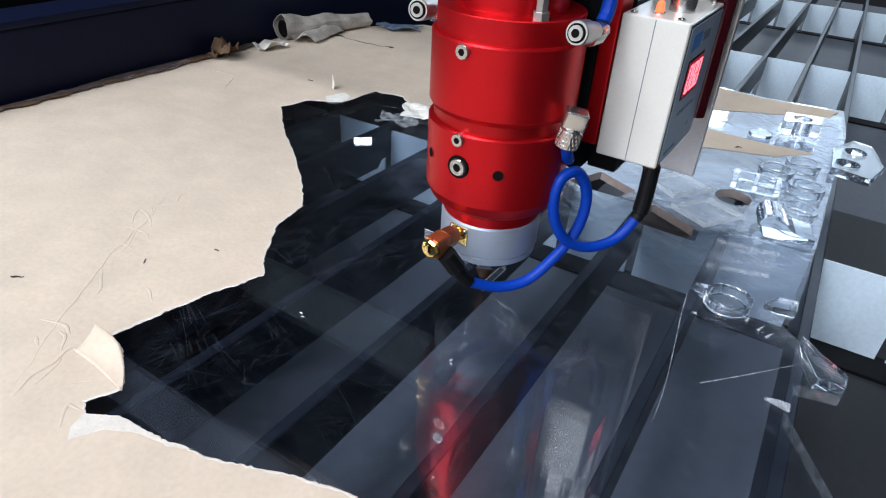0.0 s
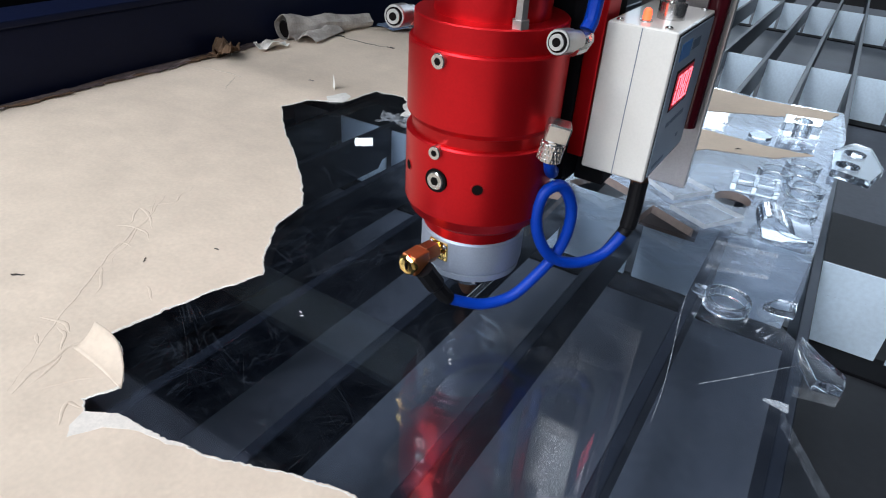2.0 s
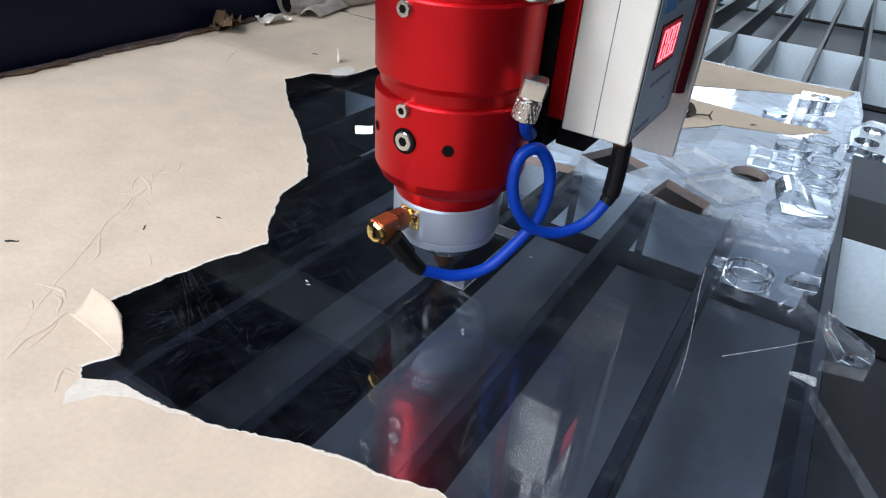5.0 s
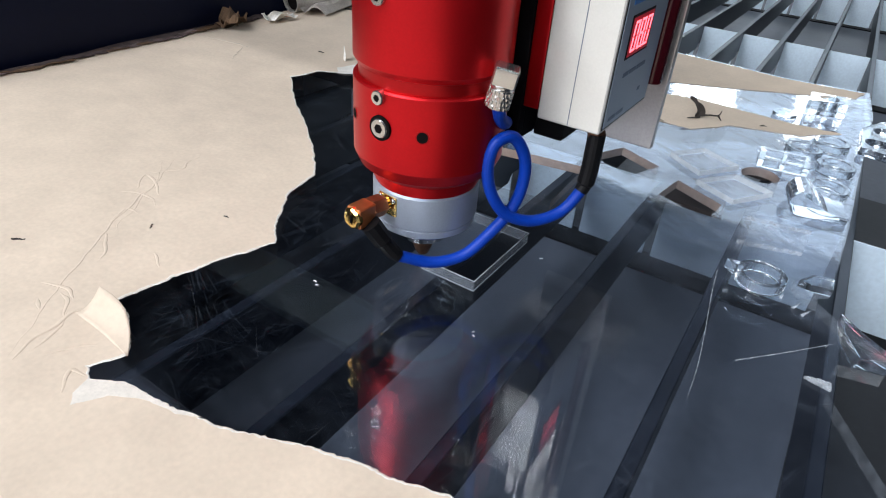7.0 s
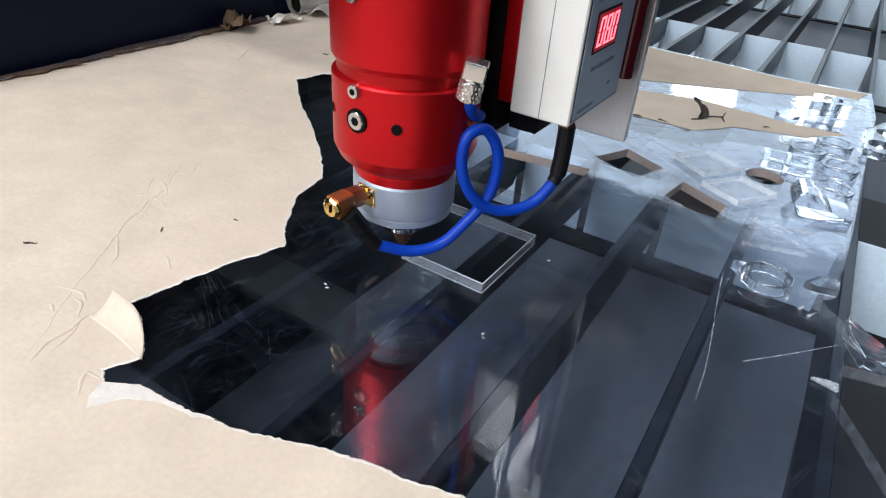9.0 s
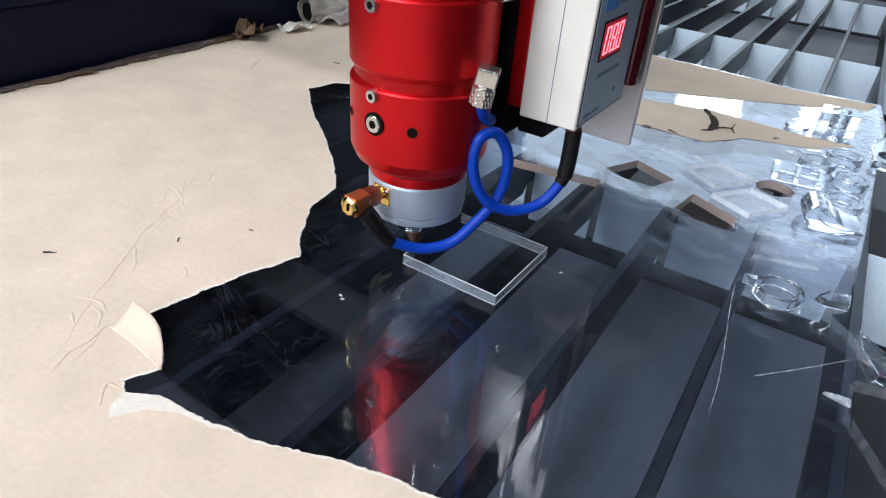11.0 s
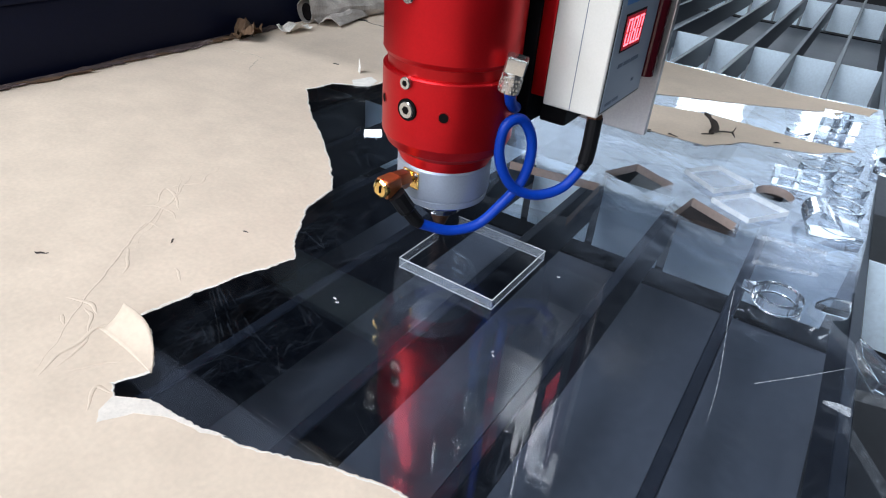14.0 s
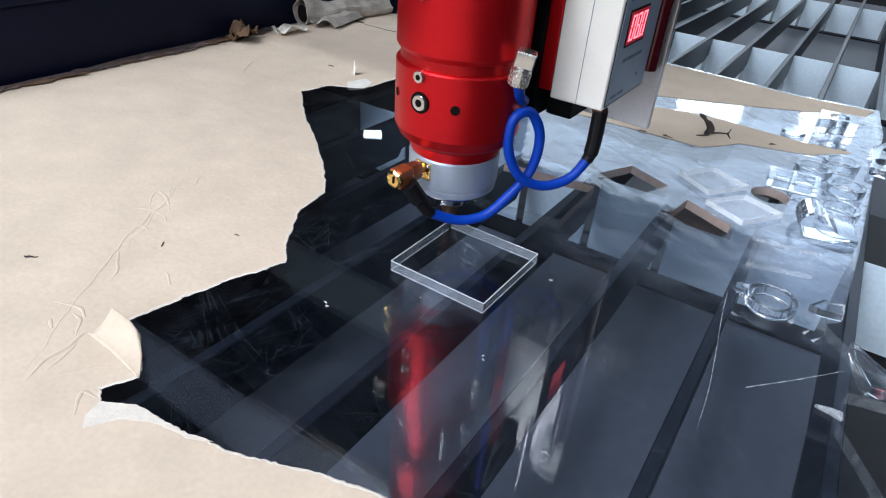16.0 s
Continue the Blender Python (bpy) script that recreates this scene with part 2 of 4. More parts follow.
def wavy(mat, scale, strength, distance):
    """Soft dents over the whole sheet, under the fine bump."""
    nt = mat.node_tree
    tc = nt.nodes.new("ShaderNodeTexCoord")
    tex = nt.nodes.new("ShaderNodeTexNoise")
    tex.inputs["Scale"].default_value, tex.inputs["Detail"].default_value = scale, 4.0
    nt.links.new(tc.outputs["Object"], tex.inputs["Vector"])
    bump = nt.nodes.new("ShaderNodeBump")
    bump.inputs["Strength"].default_value, bump.inputs["Distance"].default_value = strength, distance
    nt.links.new(tex.outputs["Fac"], bump.inputs["Height"])
    old = next(n for n in nt.nodes if n.bl_idname == "ShaderNodeBump" and n != bump)
    nt.links.new(bump.outputs[0], old.inputs["Normal"])


wavy(M["paper"], 34.0, 0.75, 0.0014)


def lets_through(mat, colour, share):
    """Thin paper: part of the light goes through it and comes out brown."""
    nt = mat.node_tree
    out = nt.nodes["Material Output"]
    t = nt.nodes.new("ShaderNodeBsdfTranslucent")
    t.inputs["Color"].default_value = (*colour, 1)
    mix = nt.nodes.new("ShaderNodeMixShader")
    mix.inputs["Fac"].default_value = share
    nt.links.new(nt.nodes["Principled BSDF"].outputs[0], mix.inputs[1])
    nt.links.new(t.outputs[0], mix.inputs[2])
    nt.links.new(mix.outputs[0], out.inputs["Surface"])


lets_through(M["paper"], (0.80, 0.50, 0.34), 0.10)
M["paper_torn"] = material("torn_paper_core", (0.80, 0.765, 0.70), 0.9, broad=0.12, broad_scale=160, fine=0.1, fine_scale=900, bump=0.5)
M["skin"] = material("thin_torn_skin", (0.72, 0.665, 0.59), 0.9, broad=0.1, broad_scale=160, fine=0.08, fine_scale=900, bump=0.3)
# darker paper for two far creases: their shading is in the colour
M["crease"] = material("crease_shade", (0.60, 0.49, 0.375), 0.9, broad=0.3, broad_scale=300)
M["scrap"] = material("dirty_paper", (0.42, 0.38, 0.34), 0.9, broad=0.35, broad_scale=60, fine=0.15, fine_scale=500)
M["scrap_brown"] = material("brown_paper", (0.12, 0.068, 0.035), 0.9, broad=0.4, broad_scale=90)
M["scrap_dark"] = material("sooty_paper", (0.085, 0.058, 0.055), 0.9, broad=0.5, broad_scale=120, fine=0.2, fine_scale=500)
M["scrap_torn"] = material("pale_torn_scrap", (0.24, 0.185, 0.18), 0.9, broad=0.4, broad_scale=90)
M["foil"] = material("blue_grey_foil", (0.16, 0.22, 0.34), 0.35, 0.4, broad=0.4, broad_scale=80)
# brown paper face with the shade below the openings in its colour
M["dropped"] = material("shaded_brown_paper", (0.060, 0.046, 0.042), 0.7, broad=0.25, broad_scale=60)
M["soot"] = material("charred_chip", (0.035, 0.027, 0.022), 0.8, broad=0.4, broad_scale=200)
M["navy"] = material("navy_enamel", (0.003, 0.006, 0.024), 0.5, set={"Specular IOR Level": 0.18}, broad=0.15, broad_scale=9, fine=0.08, fine_scale=260, rough_var=0.08)
M["zinc"] = material("galvanised_plate", (0.64, 0.77, 0.87), 0.45, 0.05, broad=0.10, broad_scale=12, fine=0.07, fine_scale=300, rough_var=0.06)
M["zinc_dark"] = material("dull_steel_bar", (0.018, 0.024, 0.040), 0.42, 0.4, broad=0.16, broad_scale=16, fine=0.1, fine_scale=300)
# far tray: the same metal with some shade put into its colour
M["far_tray"] = material("shaded_far_tray", (0.085, 0.095, 0.12), 0.5, 0.2, broad=0.22, broad_scale=8, fine=0.12, fine_scale=160)
# bar tops: the light they catch is put into a paler colour
M["bar_top"] = material("lit_bar_edge", (0.034, 0.041, 0.058), 0.36, 0.6, broad=0.2, broad_scale=40)
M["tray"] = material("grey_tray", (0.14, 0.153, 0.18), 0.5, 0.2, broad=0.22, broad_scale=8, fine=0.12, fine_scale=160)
# tray right of the sheet: deep shade put into the colour
M["tray_shade"] = material("shaded_tray", (0.018, 0.020, 0.024), 0.6, broad=0.3, broad_scale=9, fine=0.15, fine_scale=160)
M["wall"] = material("workshop_wall", (0.040, 0.042, 0.046), 0.8, broad=0.1, broad_scale=1.5)
M["ceiling"] = material("workshop_ceiling", (0.022, 0.023, 0.027), 0.8, broad=0.1, broad_scale=1.5)
M["concrete"] = material("workshop_floor", (0.08, 0.078, 0.075), 0.7, broad=0.2, broad_scale=2.0)
M["sheet"] = clear_acrylic("clear_sheet", 0.0017, (0.88, 0.91, 0.95), residue=True)
M["offcut"] = clear_acrylic("clear_offcut", 0.006, scale=60.0)
# walls of the openings: brown reflected from the paper is put in
M["edge_brown"] = frosted("laser_cut_edge", (0.36, 0.275, 0.235), 0.15, 0.08)
M["edge_clear"] = frosted("sawn_edge", (0.72, 0.77, 0.80), 0.91, 0.06)
M["edge_glass"] = clear_acrylic("polished_cut_edge", 0.03, scale=90.0)
M["kerf"] = frosted("fresh_cut", (0.75, 0.79, 0.82), 0.80, 0.05)
M["rim"] = frosted("fresh_cut_rim", (0.80, 0.84, 0.87), 0.35, 0.1)
M["rub"] = frosted("rub_mark", (0.62, 0.68, 0.76), 0.968, 0.03)
M["splinter"] = frosted("pale_splinter", (0.5, 0.54, 0.58), 0.66, 0.2)
M["thin"] = frosted("thin_clear_plastic", (0.66, 0.71, 0.76), 0.87, 0.12)
M["film"] = frosted("clear_plastic_film", (0.60, 0.66, 0.72), 0.955, 0.035)
M["scratch"] = frosted("scratch_line", (0.7, 0.75, 0.8), 0.68, 0.22)
M["dust"] = material("white_dust", (0.78, 0.79, 0.80), 0.8)

# ---------------------------------------------------------------- helpers


def mesh_of(name, verts, faces, mats, index=None, smooth=False):
    me = bpy.data.meshes.new(name)
    me.from_pydata([tuple(v) for v in verts], [], faces)
    for m in (mats if isinstance(mats, (list, tuple)) else [mats]):
        me.materials.append(m)
    if index is not None:
        for p, i in zip(me.polygons, index):
            p.material_index = i
    if smooth:
        for p in me.polygons:
            p.use_smooth = True
    me.update()
    return me


def thing(name, label, category, m=None, group="", kind=""):
    ob = new(name)
    ob.empty_display_size = 0.01
    if m is not None:
        ob.matrix_basis = m
    return tagged(ob, label, category, group, kind)


def place(name, me, parent=None, m=None, label=""):
    ob = new(name, me)
    if m is not None:
        ob.matrix_basis = m
    if parent is not None:
        ob.parent = parent
    if label:
        tagged(ob, label)
    return ob


def part(name, bm, mat, parent, label="", smooth=False, m=None, keep=False):
    me = bpy.data.meshes.new(name)
    if not keep:
        bmesh.ops.recalc_face_normals(bm, faces=bm.faces)
    bm.to_mesh(me)
    bm.free()
    for x in (mat if isinstance(mat, (list, tuple)) else [mat]):
        me.materials.append(x)
    if smooth:
        for p in me.polygons:
            p.use_smooth = True
        me.set_sharp_from_angle(angle=radians(19))
    return place(name, me, parent, m, label)


def block(x0, x1, y0, y1, z0, z1, bevel=0.0, seg=2):
    bm = bmesh.new()
    bmesh.ops.create_cube(bm, size=1.0)
    for v in bm.verts:
        v.co = ((x0 + x1) / 2 + v.co.x * (x1 - x0), (y0 + y1) / 2 + v.co.y * (y1 - y0), (z0 + z1) / 2 + v.co.z * (z1 - z0))
    if bevel:
        bmesh.ops.bevel(bm, geom=bm.edges[:], offset=bevel, segments=seg, affect="EDGES", profile=0.7)
    return bm


def lathe(profile, n=72, closed=True):
    """Turned round z from (radius, height) pairs, from the bottom up."""
    bm = bmesh.new()
    rings = []
    for r, z in profile:
        rings.append([bm.verts.new((r * math.cos(2 * math.pi * i / n), r * math.sin(2 * math.pi * i / n), z)) for i in range(n)])
    for a, b in zip(rings, rings[1:]):
        for i in range(n):
            bm.faces.new((a[i], a[(i + 1) % n], b[(i + 1) % n], b[i]))
    if closed:
        bm.faces.new(rings[0][::-1])
        bm.faces.new(rings[-1])
    return bm


def turned(name, profile, mat, parent, m, label="", n=32):
    return part(name, lathe(profile, n), mat, parent, label, True, m)


def aim(p, d):
    """A pose at p whose z axis points along d."""
    return Matrix.Translation(p) @ Vector(d).to_track_quat("Z", "Y").to_matrix().to_4x4()


def spline(points, per=8):
    """Catmull-Rom through the points."""
    P = [Vector(p) for p in points]
    P = [P[0] * 2 - P[1]] + P + [P[-1] * 2 - P[-2]]
    out = []
    for i in range(1, len(P) - 2):
        a, b, c, d = P[i - 1], P[i], P[i + 1], P[i + 2]
        for k in range(per):
            t = k / per
            out.append(0.5 * ((2 * b) + (c - a) * t + (2 * a - 5 * b + 4 * c - d) * t * t + (3 * b - a - 3 * c + d) * t ** 3))
    return out + [P[-2]]


def tube(points, radius, n=14):
    bm = bmesh.new()
    rings = []
    up = Vector((0.3, -0.8, 0.5))
    for i, p in enumerate(points):
        d = (points[min(i + 1, len(points) - 1)] - points[max(i - 1, 0)]).normalized()
        side = d.cross(up).normalized()
        up = side.cross(d).normalized()
        r = radius(i / (len(points) - 1)) if callable(radius) else radius
        rings.append([bm.verts.new(p + (side * math.cos(2 * math.pi * k / n) + up * math.sin(2 * math.pi * k / n)) * r) for k in range(n)])
    for a, b in zip(rings, rings[1:]):
        for k in range(n):
            bm.faces.new((a[k], a[(k + 1) % n], b[(k + 1) % n], b[k]))
    bm.faces.new(rings[0][::-1])
    bm.faces.new(rings[-1])
    return bm


def slab(outline, holes, z0, z1):
    """A flat sheet with openings. Faces of the rims get material 1, of the openings material 2."""
    bm = bmesh.new()
    loops = []
    for loop in [outline] + list(holes):
        vs = [bm.verts.new((x, y, z1)) for x, y in loop]
        for a, b in zip(vs, vs[1:] + vs[:1]):
            bm.edges.new((a, b))
        loops.append(vs)
    bmesh.ops.triangle_fill(bm, use_beauty=True, use_dissolve=False, edges=bm.edges[:], normal=(0, 0, 1))
    top = bm.faces[:]
    low = {v: bm.verts.new((v.co.x, v.co.y, z0)) for loop in loops for v in loop}
    for f in top:
        bm.faces.new([low[v] for v in reversed(f.verts)])
    for k, vs in enumerate(loops):
        for a, b in zip(vs, vs[1:] + vs[:1]):
            f = bm.faces.new((a, b, low[b], low[a]))
            f.material_index = 1 if k == 0 else 2
    return bm


def circle(x, y, r, n=40):
    return [(x + r * math.cos(2 * math.pi * i / n), y + r * math.sin(2 * math.pi * i / n)) for i in range(n)]


def ragged(points, step, amount, seed):
    """A polyline cut into short steps and roughened, as torn paper is."""
    rnd = random.Random(seed)
    out = []
    for (x0, y0), (x1, y1) in zip(points, points[1:]):
        L = math.hypot(x1 - x0, y1 - y0)
        n = max(1, int(L / step))
        for i in range(n):
            t = i / n
            x, y = x0 + (x1 - x0) * t, y0 + (y1 - y0) * t
            if i:
                k = noise.noise((x * 90, y * 90, seed)) * amount * 1.5 + (rnd.random() - 0.5) * amount
                x, y = x - (y1 - y0) / L * k, y + (x1 - x0) / L * k
            out.append((x, y))
    return out + [points[-1]]


# ---------------------------------------------------------------- the workshop


def build_room():
    # unseen room, added to close the place and keep mirrored surroundings dark
    x0, x1, y0, y1, z0, z1 = -3.2, 3.2, -2.8, 4.8, -0.95, 2.6
    t = 0.12
    place("floor", mesh_of("floor", *box_data(x0 - t, x1 + t, y0 - t, y1 + t, z0 - t, z0), M["concrete"]))
    place("ceiling", mesh_of("ceiling", *box_data(x0 - t, x1 + t, y0 - t, y1 + t, z1, z1 + t), M["ceiling"]))
    place("wall_west", mesh_of("wall_west", *box_data(x0 - t, x0, y0, y1, z0, z1), M["wall"]))
    place("wall_east", mesh_of("wall_east", *box_data(x1, x1 + t, y0, y1, z0, z1), M["wall"]))
    for name, ya, yb, wx0, wx1, wz0, wz1 in (("wall_south", y0 - t, y0, -2.6, 1.8, 0.3, 2.45), ("wall_north", y1, y1 + t, -2.4, 2.6, 0.7, 2.35)):
        w = thing(name, "unseen grey workshop wall with a window opening", "wall", kind="structure")
        for a, b, c, d in ((x0, wx0, z0, z1), (wx1, x1, z0, z1), (wx0, wx1, z0, wz0), (wx0, wx1, wz1, z1)):
            place("wall_panel", mesh_of("wall_panel", *box_data(a, b, ya, yb, c, d), M["wall"]), w)
    for name in ("floor", "ceiling", "wall_west", "wall_east"):
        tagged(bpy.data.objects[name], "unseen dull workshop surface", name.split("_")[0], kind="structure")


def box_data(x0, x1, y0, y1, z0, z1):
    v = [(x, y, z) for z in (z0, z1) for y in (y0, y1) for x in (x0, x1)]
    return v, [(0, 2, 3, 1), (4, 5, 7, 6), (0, 1, 5, 4), (2, 6, 7, 3), (0, 4, 6, 2), (1, 3, 7, 5)]


# ---------------------------------------------------------------- the machine bed
SLOPE, TOP = -0.0395, -0.0129
YAW = 0.026
BAR_STEP, BAR_THICK, BAR_HIGH = 0.0602, 0.0062, 0.0365
PLATES = (0.225, 0.88, 1.62)


def bed_top(y):
    return TOP + SLOPE * y


def bar_x(k, y):
    return -0.0266 + BAR_STEP * k - YAW * y


def prism(x0, x1, y, z0, z1, thick):
    """An upright plate across the bed, square to the bars."""
    ya, yb = y + YAW * x0, y + YAW * x1
    v = [(x0, ya, z0), (x1, yb, z0), (x1, yb + thick, z0), (x0, ya + thick, z0), (x0, ya, z1), (x1, yb, z1), (x1, yb + thick, z1), (x0, ya + thick, z1)]
    return v, [(3, 2, 1, 0), (4, 5, 6, 7), (0, 1, 5, 4), (1, 2, 6, 5), (2, 3, 7, 6), (3, 0, 4, 7)]


def build_bed():
    ob = thing("tray", "grey dusty sheet metal tray under the cutting bed", "tray", kind="structure")
    # one tray; its floor pieces differ by the shade in their colours
    for x0, x1, y0, y1, mat in ((-0.44, 0.1585, -0.16, 0.5, "tray"), (-0.44, 0.1585, 0.5, 2.4, "far_tray"), (0.1585, 0.72, -0.20, 0.5, "tray_shade"), (0.1585, 0.72, 0.5, 2.4, "far_tray")):
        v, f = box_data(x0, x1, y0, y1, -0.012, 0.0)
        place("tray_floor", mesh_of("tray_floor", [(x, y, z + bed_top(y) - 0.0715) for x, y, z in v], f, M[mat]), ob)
    for x0, x1, y0, y1, z0, z1 in ((0.73, 0.74, -0.2, 2.4, -0.28, -0.02), (0.15, 0.74, -0.215, -0.201, -0.28, -0.03)):
        place("tray_wall", mesh_of("tray_wall", *box_data(x0, x1, y0, y1, z0, z1), M["black"]), ob, None, "black tray wall")
    for k in range(-7, 12):
        ob = thing("bed_bar", "long upright dull steel bar of the cutting bed", "bar", group="bars of the cutting bed")
        # notches along the lower edge, where the cross plates are slotted in
        edge = [(-0.16, 0.0)]
        for y in PLATES:
            yc = y + YAW * bar_x(k, y)
            edge += [(yc - 0.020, 0.0), (yc - 0.014, 0.007), (yc + 0.016, 0.007), (yc + 0.022, 0.0)]
        edge.append((2.3, 0.0))
        v, f, idx = [], [], []
        for y, cut in edge:
            x, zt = bar_x(k, y), bed_top(y)
            v += [(x, y, zt - BAR_HIGH + cut), (x + BAR_THICK, y, zt - BAR_HIGH + cut), (x + BAR_THICK, y, zt - 0.0006), (x + BAR_THICK - 0.0006, y, zt), (x + 0.0006, y, zt), (x, y, zt - 0.0006)]
        n = len(edge)
        for i in range(n - 1):
            for q in range(6):
                f.append((i * 6 + q, i * 6 + 6 + q, i * 6 + 6 + (q + 1) % 6, i * 6 + (q + 1) % 6))
                idx.append(1 if q in (2, 3, 4) else 0)
        f += [tuple(range(6)), tuple(range(n * 6 - 1, n * 6 - 7, -1))]
        idx += [0, 0]
        place("blade", mesh_of("blade", v, f, [M["zinc_dark"], M["bar_top"]], idx), ob)
    for y in PLATES:
        ob = thing("cross_plate", "pale galvanised cross plate slotted between the bed bars", "plate", group="cross plates of the bed")
        zt = bed_top(y) - 0.0050
        for k in range(-7, 11):
            xa, xb = bar_x(k, y) + BAR_THICK + 0.0002, bar_x(k + 1, y) - 0.0002
            place("segment", mesh_of("segment", *prism(xa, xb, y, zt - 0.0628, zt, 0.0016), M["zinc"]), ob)
        # black block added for the shadowed gap under the plate
        ch = thing("channel", "black block for the shadowed gap under a cross plate", "channel", group="channels under the bed")
        part("gap_block", block(-0.46, 0.65, -0.022, 0.006, zt - 0.0750, zt - 0.0634, 0.001), M["black"], ch, m=Matrix.Translation((0, y, 0)) @ pose(0, 0, 0, 0, 0, math.degrees(YAW)))


def build_side_wall():
    base = thing("machine_base", "dark enamelled steel cabinet carrying the cutting bed", "cabinet", kind="structure")
    part("cabinet_body", block(-0.72, 0.76, -0.95, 2.45, -0.948, -0.305, 0.004), M["navy"], base)
    part("side_skirt", block(-0.72, -0.445, -0.95, 2.45, -0.304, -0.102, 0.003), M["navy"], base, "navy steel skirt")
    part("front_skirt", block(-0.444, 0.76, -0.95, -0.60, -0.304, -0.060, 0.003), M["navy"], base, "navy steel skirt")
    part("rear_skirt", block(-0.444, 0.76, 2.405, 2.45, -0.304, -0.20, 0.003), M["navy"], base, "navy steel skirt")
    part("right_skirt", block(0.741, 0.76, -0.599, 2.404, -0.304, -0.02, 0.002), M["navy"], base, "navy steel skirt")
    ob = thing("machine_wall", "dark navy enamelled steel side wall of the machine", "wall", kind="structure")
    part("panel", block(-0.475, -0.4375, -0.9, 1.6, -0.10, 0.057, 0.002), M["navy"], ob)
    part("lip", block(-0.482, -0.4345, -0.9, 1.6, 0.0575, 0.0635, 0.0015), M["navy"], ob, "rolled top lip")
    part("rail", block(-0.60, -0.53, -0.9, 1.6, 0.02, 0.075, 0.002), M["black"], ob, "black guide rail behind the lip")
    part("upper_panel", block(-0.70, -0.66, -0.9, 1.6, -0.1, 0.235, 0.002), M["black"], ob, "black inner panel")
    for y in (0.016, 0.165, 0.33):
        part("rivet", lathe([(0.0035, 0), (0.0032, 0.0012), (0.0015, 0.002)], 16), M["navy"], ob, "", True, pose(-0.458, y, 0.0634))


# ---------------------------------------------------------------- the sheet, its paper and cut-outs
TEAR = [(-0.1714, 0.2073), (-0.2067, 0.2389), (-0.2357, 0.2338), (-0.2393, 0.1940), (-0.2653, 0.1748), (-0.2708, 0.1473),
        (-0.2283, 0.1093), (-0.1961, 0.0871), (-0.1528, 0.0516), (-0.1338, 0.0319), (-0.1287, 0.0046), (-0.1096, -0.0233),
        (-0.0968, -0.0361), (-0.1036, -0.0553), (-0.1105, -0.0839), (-0.1155, -0.1111), (-0.1057, -0.1134), (-0.0928, -0.1198),
        (-0.0819, -0.1284), (-0.0884, -0.1414), (-0.0815, -0.1446), (-0.0683, -0.1375), (-0.0427, -0.1345), (-0.0184, -0.1283),
        (0.0017, -0.1194), (0.0233, -0.1129), (0.0383, -0.1107), (0.0564, -0.1052), (0.12, -0.12), (0.22, -0.20)]
FAR = [(-0.15, 0.265), (-0.06, 0.272), (-0.0192, 0.2734), (0.0281, 0.2750), (0.051, 0.306), (0.0988, 0.3227), (0.126, 0.3516),
       (0.0868, 0.3467), (0.0173, 0.3508), (-0.0387, 0.336), (-0.11, 0.325), (-0.12, 0.36), (-0.0465, 0.3661), (0.034, 0.4057),
       (0.1276, 0.4586), (0.1323, 0.484), (0.0677, 0.4745), (-0.0157, 0.481), (-0.09, 0.4825), (-0.3, 0.485), (-0.35, 0.476), (-0.40, 0.41), (-0.4325, 0.33)]
SIDE = 0.0568
FLAKE = (-0.2695, 0.2125)
THICK = 0.006


